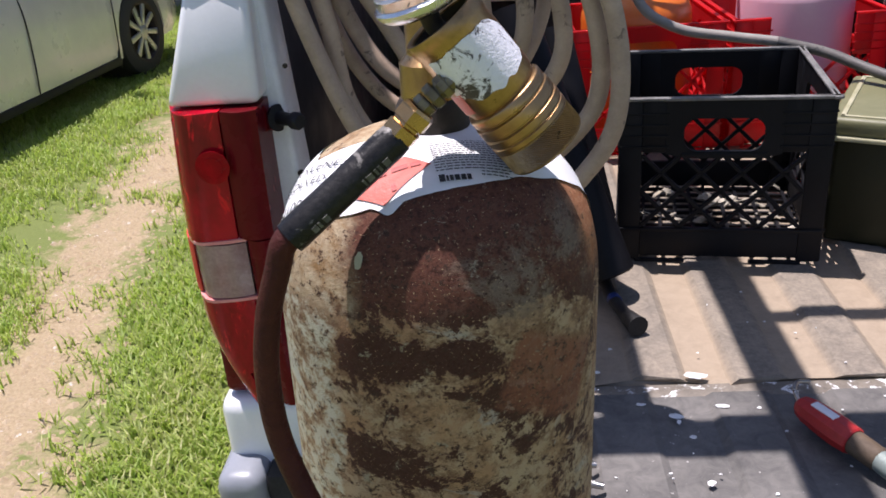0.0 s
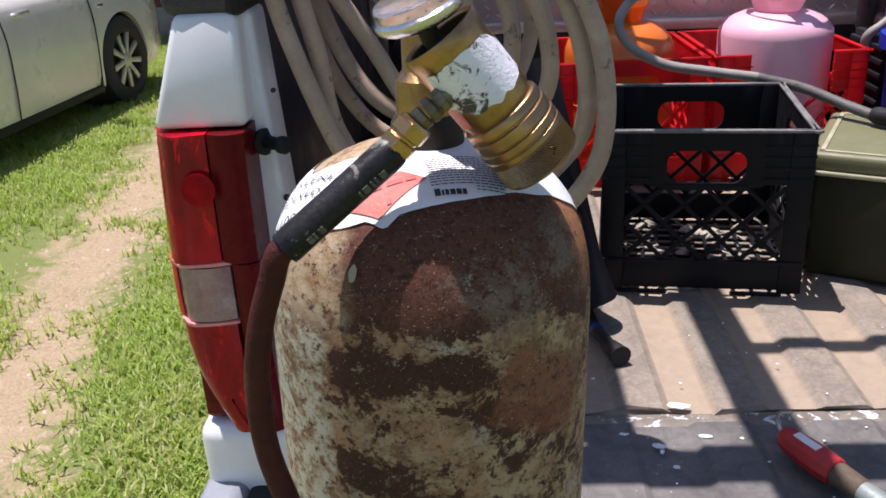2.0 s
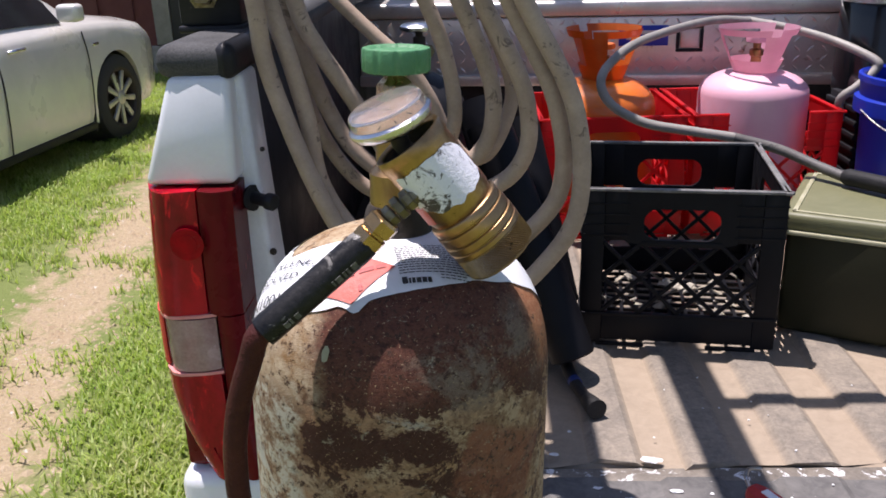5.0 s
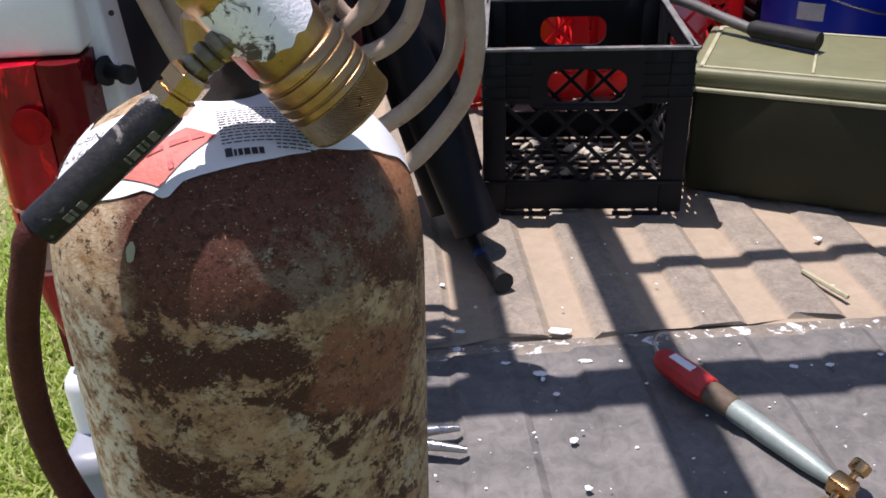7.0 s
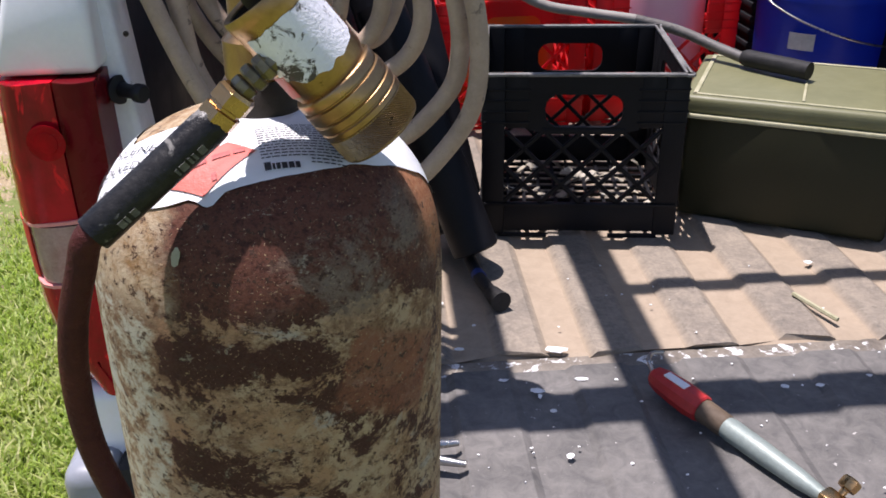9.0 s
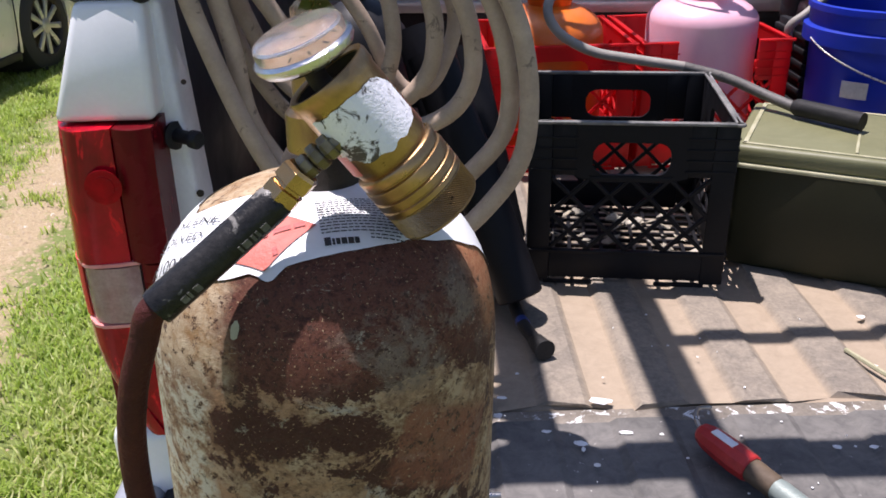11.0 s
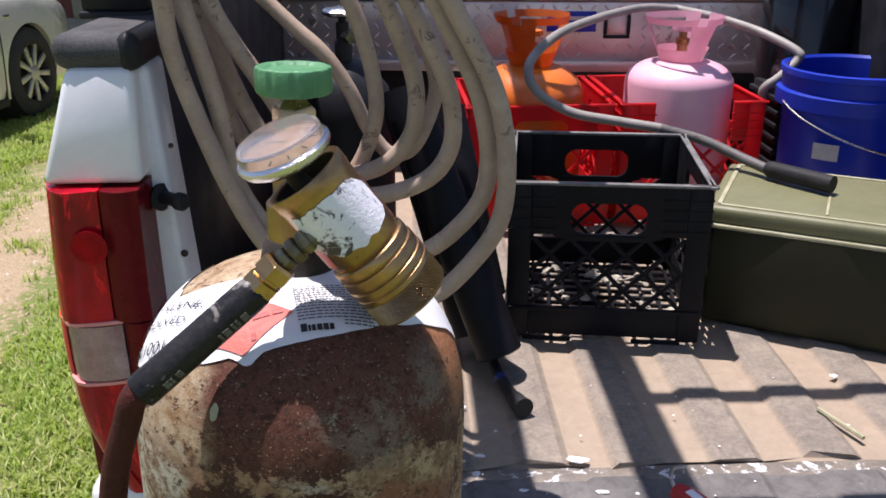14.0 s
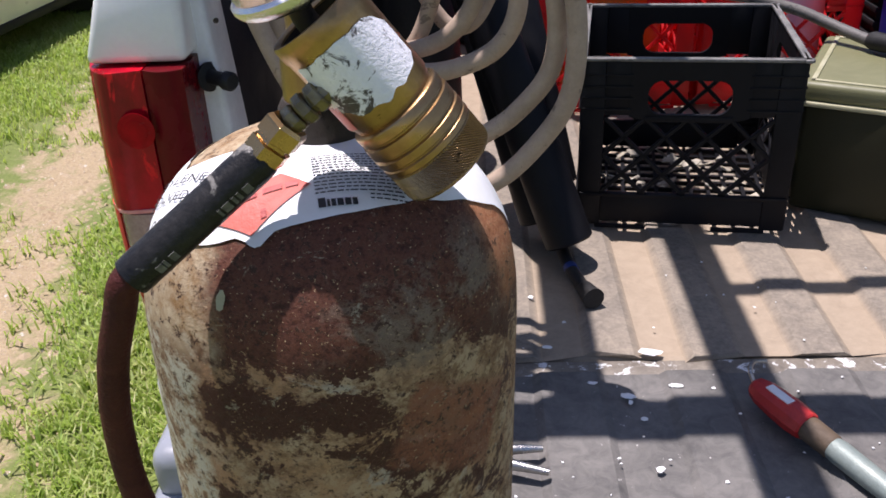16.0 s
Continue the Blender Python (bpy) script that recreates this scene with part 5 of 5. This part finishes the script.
hose_loop(1.080, [(-0.103, 1.455), (-0.083, 1.389), (-0.058, 1.324), (-0.027, 1.275), (0.014, 1.243), (0.064, 1.235), (0.111, 1.248), (0.145, 1.281), (0.156, 1.320), (0.152, 1.368), (0.121, 1.449)])
hose_loop(1.105, [(-0.125, 1.450), (-0.105, 1.370), (-0.070, 1.280), (-0.020, 1.215), (0.035, 1.205), (0.075, 1.238), (0.101, 1.297), (0.103, 1.340), (0.092, 1.394), (0.074, 1.447)], 0.0100)
hose_loop(1.135, [(-0.118, 1.535), (-0.082, 1.490), (-0.039, 1.445), (0.000, 1.409), (0.036, 1.377), (0.066, 1.332), (0.088, 1.280), (0.116, 1.248), (0.148, 1.262), (0.174, 1.326), (0.167, 1.375), (0.140, 1.440)], 0.0095)
part("loop_tie", tube(B(), [ci @ Vector(p) for p in ((-0.19, 0.94, 1.93), (-0.1, 0.97, 1.98), (0.0, 1.15, 1.99), (0.02, 1.25, 1.95))], 0.010, 10, 6), "black_plastic", coil)

# ---- second cylinder behind the coil ----
oxy = thing("oxygen_cylinder", pose(-0.045, 1.66, BED), "dark gas cylinder with a silver handwheel in the bed", "gas cylinder")
part("shell", lathe(B(), [(0.07, 0), (0.09, 0.01), (0.09, 0.33), (0.082, 0.375), (0.055, 0.41), (0.03, 0.425), (0.0001, 0.428)], 36), "black_plastic", oxy)
ov = part("valve_body", lathe(B(), [(0.016, 0.42), (0.016, 0.455), (0.012, 0.46), (0.012, 0.495), (0.007, 0.497), (0.007, 0.512)], 20), "dark_iron", oxy)
part("handwheel", lathe(B(), [(0.0001, 0.509), (0.030, 0.507), (0.035, 0.510), (0.035, 0.516), (0.028, 0.521), (0.0001, 0.523)], 60, wob=lambda a: 1 + 0.05 * math.cos(6 * a)), "chrome", oxy, "silver lobed handwheel")
part("outlet", lathe(B(), [(0.010, 0), (0.010, 0.02), (0.013, 0.021), (0.013, 0.036), (0.0001, 0.037)], 6, pose(0, 0, 0.472, 90, 0, 40)), "dull_steel", oxy)

# ---- grey hose across the jugs ----
gh = thing("grey_hose", Matrix.Translation((0.6, 1.8, 1.1)), "grey rubber hose with a black end draped over crate and box", "hose")
gi = gh.matrix_basis.inverted()
way = [(0.66, 2.27, 1.300), (0.57, 2.20, 1.310), (0.46, 2.06, 1.305), (0.36, 1.90, 1.290), (0.303, 1.80, 1.248), (0.318, 1.765, 1.200), (0.385, 1.75, 1.163), (0.470, 1.745, 1.148), (0.560, 1.730, 1.138), (0.640, 1.712, 1.120), (0.700, 1.675, 1.100), (0.750, 1.620, 1.088)]
part("tube", tube(B(), [gi @ Vector(p) for p in way[:9]], 0.0095, 12, 8), "grey_hose", gh)
part("dark_length", tube(B(), [gi @ Vector(p) for p in way[8:]], 0.0097, 12, 8), "dull_rubber", gh, "dirty dark length of hose")
part("end_sleeve", tube(B(), [gi @ Vector(p) for p in ((0.742, 1.629, 1.091), (0.775, 1.592, 1.092), (0.830, 1.535, 1.092))], lambda s: 0.0155 if s > 0.05 else 0.012, 16, 6), "rubber", gh, "black rubber end")
gh2 = thing("grey_hose", Matrix.Translation((0.75, 2.1, 1.1)), "grey rubber hose bent beside the pink jug", "hose")
gi = gh2.matrix_basis.inverted()
part("tube", tube(B(), [gi @ Vector(p) for p in ((0.66, 2.28, 1.30), (0.755, 2.22, 1.285), (0.84, 2.16, 1.262), (0.905, 2.08, 1.232), (0.905, 2.07, 1.212), (0.865, 2.05, 1.178), (0.835, 2.05, 1.150), (0.845, 2.07, 1.10))], 0.010, 12, 8), "grey_hose", gh2)

# ---- things lying on bed and gate ----
def foam_tube(a, b, label, rad=0.037):
    """A split length of foam pipe insulation between two points."""
    a, b = Vector(a), Vector(b)
    ob = thing("foam_tube", Matrix.Translation((a.x, a.y, BED)), label, "pipe insulation", "foam tubes in the bed")
    inv = ob.matrix_basis.inverted()
    ln, d = (b - a).length, (b - a).normalized()
    part("foam", lathe(B(), [(0.014, 0.05), (0.014, 0.0), (rad - 0.003, 0.0), (rad, 0.003), (rad, ln), (0.0001, ln)], 32, inv @ along(a, b), cap=False), "black_crate", ob)
    side = d.cross(Vector((-0.6, -0.8, 0.2))).normalized()
    out = (side.cross(d) * 0.8 + side * 0.6) * -(rad + 0.0002)
    part("seam", tube(B(), [inv @ (a + d * (ln * k / 6) + out) for k in range(7)], 0.0016, 6, 2), "rubber", ob, "slit seam along the foam")
    return ob


foam_tube((0.262, 1.262, BED + 0.036), (0.115, 1.385, 1.24), "black foam pipe insulation leaning in the bed")
# two further lengths, added to fill the dark corner behind the coil
foam_tube((0.218, 1.330, BED + 0.038), (0.085, 1.470, 1.26), "added black foam pipe insulation leaning behind another length")
foam_tube((0.235, 1.470, BED + 0.036), (0.150, 1.600, 1.20), "added black foam pipe insulation standing beside the black crate", 0.035)
wand = thing("spray_wand", Matrix.Translation((0.28, 1.18, BED)), "black wand with blue tape lying on the bed floor", "tool")
wi = wand.matrix_basis.inverted()
part("rod", tube(B(), [wi @ Vector(p) for p in ((0.235, 1.36, BED + 0.014), (0.262, 1.235, BED + 0.013), (0.288, 1.165, BED + 0.013))], 0.010, 14, 5), "rubber", wand)
part("tape", tube(B(), [wi @ Vector(p) for p in ((0.264, 1.229, BED + 0.013), (0.2685, 1.217, BED + 0.013))], 0.0108, 14, 3), "blue_tape", wand, "blue tape band")
part("tip", tube(B(), [wi @ Vector(p) for p in ((0.286, 1.17, BED + 0.014), (0.293, 1.152, BED + 0.016), (0.300, 1.138, BED + 0.017))], lambda s: 0.012 + 0.004 * s, 14, 5), "rubber", wand)

torch = thing("gas_torch", pose(0.487, 0.965, BED, 0, 0, 0), "brazing torch with a worn red grip and brass valve", "torch")
ti = torch.matrix_basis.inverted()
T0, T1 = Vector((0.487, 0.962, BED + 0.020)), Vector((0.638, 0.748, BED + 0.012))
tm = ti @ along(T0, T1)
L = (T1 - T0).length


def seg(prof, n=24):
    return lathe(B(), prof, n, tm)


part("grip", seg([(0.0001, 0), (0.008, 0.001), (0.013, 0.006), (0.0165, 0.018), (0.0185, 0.045), (0.0190, 0.065), (0.0175, 0.082), (0.016, 0.084)], 10), "torch_red", torch, "worn red plastic grip", 25)
part("wrap", seg([(0.0135, 0.082), (0.0148, 0.086), (0.0142, 0.118), (0.0125, 0.120)]), "brown_wrap", torch, "brown tape wrap")
part("tube", seg([(0.0125, 0.118), (0.0138, 0.128), (0.0132, 0.17), (0.0110, 0.22), (0.0085, L - 0.02), (0.007, L - 0.012)]), "verdigris", torch, "pale grey-green tapered tube")
part("hook", tube(B(), [ti @ Vector(p) for p in ((0.489, 0.958, BED + 0.020), (0.486, 0.982, BED + 0.024), (0.493, 1.004, BED + 0.022), (0.510, 1.016, BED + 0.016))], 0.0028, 10, 6), "steel", torch, "bent steel hook")
part("valve_block", box(B(), (-0.010, -0.010, L - 0.014), (0.010, 0.010, L + 0.012), 0.003, tm), "brass_bright", torch, "bright brass valve block")
for s in (-1, 1):
    kn = part("valve_knob", lathe(B(), [(0.004, 0), (0.004, 0.010), (0.009, 0.011), (0.010, 0.014), (0.010, 0.022), (0.008, 0.024), (0.0001, 0.024)], 24, tm @ Matrix.Translation((0, 0, L)) @ pose(0, 0, 0, 0, 90 * s, 35) @ Matrix.Translation((0, 0, 0.009)), wob=lambda a: 1 + 0.08 * math.cos(8 * a)), "brass_bright", torch)
nrm = (T1 - T0).normalized()
mm = ti @ Matrix.Translation(T0 + nrm * 0.040 + Vector((-0.001, -0.003, 0.0172))) @ Matrix.Rotation(math.atan2(nrm.y, nrm.x), 4, "Z")
part("sticker", box(B(), (-0.017, -0.0055, -0.001), (0.017, 0.0055, 0.0009), 0.0006, mm), "label_white", torch, "small white sticker")

snips = thing("pliers", Matrix.Translation((0.2, 0.80, BED)), "steel long-nose pliers lying open on the tailgate", "pliers")
si = snips.matrix_basis.inverted()
for (tx, ty), (px, py) in (((0.246, 0.836), (0.165, 0.815)), ((0.255, 0.800), (0.165, 0.808))):
    part("jaw", tube(B(), [si @ Vector(p) for p in ((px - 0.05, py, BED + 0.012), (px, py, BED + 0.012), ((px + tx) / 2, (py + ty) / 2 + 0.002, BED + 0.013), (tx, ty, BED + 0.011))], lambda s: 0.0125 * (1 - 0.70 * s), 10, 5), "steel", snips, "bare steel jaw")
part("pivot", lathe(B(), [(0.0001, 0.0), (0.014, 0.0), (0.014, 0.022), (0.0001, 0.023)], 20, si @ Matrix.Translation((0.145, 0.811, BED + 0.001))), "steel", snips)
for s in (-1, 1):
    part("handle", tube(B(), [si @ Vector(p) for p in ((0.14, 0.811 + 0.006 * s, BED + 0.012), (0.09, 0.811 + 0.022 * s, BED + 0.012), (0.03, 0.811 + 0.02 * s, BED + 0.012))], 0.008, 10, 5), "torch_red", snips, "red grip")

# a pale stick and flakes of white paint
stick = tagged(link_mesh("wood_stick", tube(B(), [(0.775, 1.118, BED + 0.004), (0.735, 1.19, BED + 0.004)], 0.0035, 6, 2), "cream"), "thin pale wooden stick on the bed floor", "stick")


def flakes(name, spots, label):
    rng = random.Random(21)
    verts, faces = [], []
    for x, y, r, st in spots:
        n, a0 = len(verts), rng.uniform(0, 3)
        ring = []
        for lvl in (0.0004, 0.0013):
            for k in range(7):
                a = a0 + 2 * math.pi * k / 7
                q = 0.72 * r * rng.uniform(0.6, 1.2)
                verts.append((x + q * st * math.cos(a), y + q * math.sin(a) * 0.8, BED + lvl + rng.uniform(0, 0.0008)))
        faces.append(tuple(range(n + 7, n + 14)))
        faces += [(n + k, n + (k + 1) % 7, n + 7 + (k + 1) % 7, n + 7 + k) for k in range(7)]
    me = bpy.data.meshes.new(name)
    me.from_pydata(verts, [], faces)
    me.materials.append(M["flake"])
    return tagged(new(name, me), label, "debris", kind="stuff")


SPOTS = [(0.374, 1.041, 0.016, 1.5), (0.342, 0.949, 0.010, 1.3), (0.345, 0.938, 0.007, 0.6), (0.374, 0.828, 0.008, 0.8), (0.383, 0.755, 0.008, 0.7), (0.442, 0.816, 0.004, 1), (0.791, 1.294, 0.009, 1),
         (0.40, 0.975, 0.008, 1.6), (0.445, 0.975, 0.004, 1), (0.655, 0.965, 0.007, 1.4), (0.70, 0.968, 0.006, 1.4), (0.77, 0.99, 0.006, 1), (0.30, 0.97, 0.006, 1.5), (0.36, 0.91, 0.006, 1), (0.47, 0.93, 0.003, 1),
         (0.52, 1.16, 0.003, 1), (0.46, 1.28, 0.003, 1), (0.50, 0.80, 0.003, 1), (0.33, 0.84, 0.003, 1), (0.26, 1.10, 0.005, 1), (0.21, 1.16, 0.008, 0.8), (0.24, 1.04, 0.006, 1.5)]
rng = random.Random(33)
SPOTS += [(rng.uniform(0.2, 0.85), rng.uniform(0.72, 1.3), rng.uniform(0.0012, 0.0028), 1) for _ in range(38)]
flakes("paint_flakes", SPOTS, "scattered white paint flakes and crumbs on liner")

# ---- parked car ----
car = thing("parked_car", pose(-4.22, 4.88, 0), "champagne silver sedan parked on the grass", "car")
SECT = [  # y, half width, sill z, belt z, top z, top half width
    (-2.35, 0.60, 0.40, 0.78, 0.84, 0.50), (-2.20, 0.80, 0.30, 0.90, 1.00, 0.66), (-1.70, 0.89, 0.24, 0.95, 1.06, 0.70), (-1.45, 0.90, 0.22, 0.955, 1.20, 0.62), (-0.80, 0.915, 0.21, 0.95, 1.46, 0.58), (0.0, 0.92, 0.21, 0.94, 1.48, 0.58),
    (0.45, 0.92, 0.21, 0.935, 1.40, 0.60), (0.95, 0.915, 0.21, 0.93, 1.12, 0.70), (1.12, 0.91, 0.21, 0.925, 1.00, 0.74), (1.5, 0.905, 0.22, 0.90, 0.965, 0.72), (1.95, 0.88, 0.24, 0.84, 0.91, 0.66), (2.25, 0.78, 0.28, 0.74, 0.80, 0.56), (2.38, 0.60, 0.34, 0.62, 0.66, 0.42)]


def smooth_sections(n=4):
    out = []
    for i in range(len(SECT) - 1):
        for k in range(n):
            t = k / n
            out.append([a + (b - a) * t for a, b in zip(SECT[i], SECT[i + 1])])
    return [*out, list(SECT[-1])]


bm, rings = B(), []
for y, w, zs, zb, zt, wt in smooth_sections():
    half = [(w * 0.86, zs - 0.02), (w * 0.965, zs), (w * 0.985, zs + 0.08), (w * 0.995, zs + (zb - zs) * 0.45), (w, zs + (zb - zs) * 0.68), (w * 0.985, zb - 0.05), (w * 0.955, zb), (w * 0.93, zb + 0.012)]
    cab = [(w * 0.93 + (wt - w * 0.93) * k, zb + 0.012 + (zt - zb - 0.03) * k) for k in (0.35, 0.7, 0.92)] + [(wt * 0.9, zt - 0.008), (wt * 0.45, zt), (0.0, zt + 0.006)]
    prof = half + cab
    ring = [bm.verts.new((x, y, z)) for x, z in prof] + [bm.verts.new((-x, y, z)) for x, z in prof[-2::-1]]
    rings.append(ring)
for a, b in zip(rings, rings[1:]):
    for i in range(len(a) - 1):
        bm.faces.new((a[i], b[i], b[i + 1], a[i + 1]))
    bm.faces.new((b[0], a[0], a[-1], b[-1]))
bm.faces.new(rings[0])
bm.faces.new(rings[-1][::-1])
bmesh.ops.recalc_face_normals(bm, faces=bm.faces[:])
body = part("body", bm, "car_paint", car, "champagne silver body", 40)
cut_bm = B()
for y in (1.42, -1.40):
    lathe(cut_bm, [(0.365, -1.2), (0.365, 1.2)], 40, Matrix.Translation((0, y, 0.335)) @ Matrix.Rotation(radians(90), 4, "Y"))
bmesh.ops.recalc_face_normals(cut_bm, faces=cut_bm.faces[:])
cutter = link_mesh("cutter", cut_bm, "tyre", car)
mod = body.modifiers.new("arches", "BOOLEAN")
mod.operation, mod.object, mod.solver = "DIFFERENCE", cutter, "EXACT"
bpy.context.view_layer.update()
cut = bpy.data.meshes.new_from_object(body.evaluated_get(bpy.context.evaluated_depsgraph_get()))
body.modifiers.clear()
body.data = cut
cut.materials.clear()
cut.materials.append(M["car_paint"])
bpy.data.objects.remove(cutter)


def car_wheel(y):
    mm = Matrix.Translation((0.80, y, 0.335)) @ Matrix.Rotation(radians(90), 4, "Y")
    w = part("wheel", lathe(B(), [(0.215, -0.10), (0.30, -0.10), (0.325, -0.085), (0.335, -0.05), (0.335, 0.05), (0.325, 0.085), (0.295, 0.105), (0.235, 0.108), (0.222, 0.095), (0.222, -0.10)], 56, mm, cap=False), "tyre", car, "black tyre")
    part("rim", lathe(B(), [(0.0001, 0.02), (0.20, 0.02), (0.205, 0.07), (0.222, 0.09), (0.232, 0.104), (0.232, 0.108), (0.218, 0.106), (0.205, 0.09)], 48, mm, cap=False), "dark_iron", w)
    for k in range(9):
        bm = box(B(), (0.035, -0.024, 0.075), (0.222, 0.024, 0.098), 0.008)
        for v in bm.verts:
            v.co.y *= 0.75 + 1.6 * max(0, v.co.x - 0.05)
        bmesh.ops.transform(bm, matrix=mm @ Matrix.Rotation(2 * math.pi * k / 9, 4, "Z"), verts=bm.verts[:])
        part("spoke", bm, "wheel_alloy", w)
    part("hub_cap", lathe(B(), [(0.055, 0.07), (0.055, 0.10), (0.045, 0.106), (0.0001, 0.108)], 24, mm), "wheel_alloy", w)
    part("arch_liner", lathe(B(), [(0.362, -0.45), (0.362, 0.05)], 40, mm, cap=False), "tyre", car)


car_wheel(1.42)
car_wheel(-1.40)
# side glass, pillars, door lines, handle, mirror, sill strip
bm = B()
for y0, y1 in ((-0.72, -0.02), (0.05, 0.86)):
    prev = None
    for k in range(7):
        y = y0 + (y1 - y0) * k / 6
        for (a, b) in zip(SECT, SECT[1:]):
            if a[0] <= y <= b[0]:
                t = (y - a[0]) / (b[0] - a[0])
                _, w, _, zb, zt, wt = [p + (q - p) * t for p, q in zip(a, b)]
        pt = []
        for f in (0.08, 0.80):
            x = w * 0.93 + (wt - w * 0.93) * f + 0.006
            pt.append(bm.verts.new((x, y, zb + 0.014 + (zt - zb - 0.03) * f + 0.004)))
        if prev:
            bm.faces.new((prev[0], pt[0], pt[1], prev[1]))
        prev = pt
part("side_glass", bm, "car_glass", car, "dark tinted side glass")
for y in (-0.02, 0.98):
    bm = tube(B(), [(0.914, y, 0.24), (0.921, y + 0.02, 0.45), (0.924, y + 0.03, 0.70), (0.905, y + 0.02, 0.89)], 0.005, 6, 4)
    part("door_seam", bm, "tyre", car)
part("door_handle", tube(B(), [(0.918, 0.12, 0.862), (0.940, 0.15, 0.866), (0.942, 0.25, 0.868), (0.918, 0.29, 0.866)], 0.012, 10, 5), "chrome", car, "chrome door handle")
part("mirror", box(B(), (0.90, 0.72, 0.98), (1.06, 0.84, 1.10), 0.03, seg=3), "car_paint", car)
part("sill_strip", box(B(), (0.86, -1.02, 0.175), (0.905, 1.02, 0.235), 0.012), "black_plastic", car)
part("mud_flap", box(B(), (0.72, 0.99, 0.16), (0.90, 1.01, 0.42), 0.006), "tyre", car)
part("fender_badge", box(B(), (0.914, 1.10, 0.775), (0.921, 1.18, 0.795), 0.003), "chrome", car)

# ---- building behind ----
barn = thing("barn", pose(-5.6, 9.45, 0), "dark red metal-sided building with grey trim", "building")
part("wall", box(B(), (-12, 0.0, 0.30), (14, 0.25, 3.6)), "barn_red", barn)
part("plinth", box(B(), (-12, -0.04, 0.0), (14, 0.24, 0.32), 0.01), "trim_grey", barn)
for k in range(60):
    x = -12 + 0.3 + k * 0.43
    part("siding_rib", box(B(), (x, -0.03, 0.33), (x + 0.03, -0.001, 3.58)), "barn_red", barn)
for x in (-2.2, 1.05, 3.4):
    part("corner_trim", box(B(), (x, -0.06, 0.33), (x + 0.20, -0.031, 3.58), 0.01), "trim_grey", barn)
# the opening's inner shade is drawn as a flat dark panel
part("doorway", box(B(), (1.26, -0.05, 0.05), (3.39, -0.032, 2.6), 0.005), "dark_gap", barn)
part("roof", box(B(), (-12.3, -0.5, 3.6), (14.3, 6, 3.75), 0.02), "trim_grey", barn)
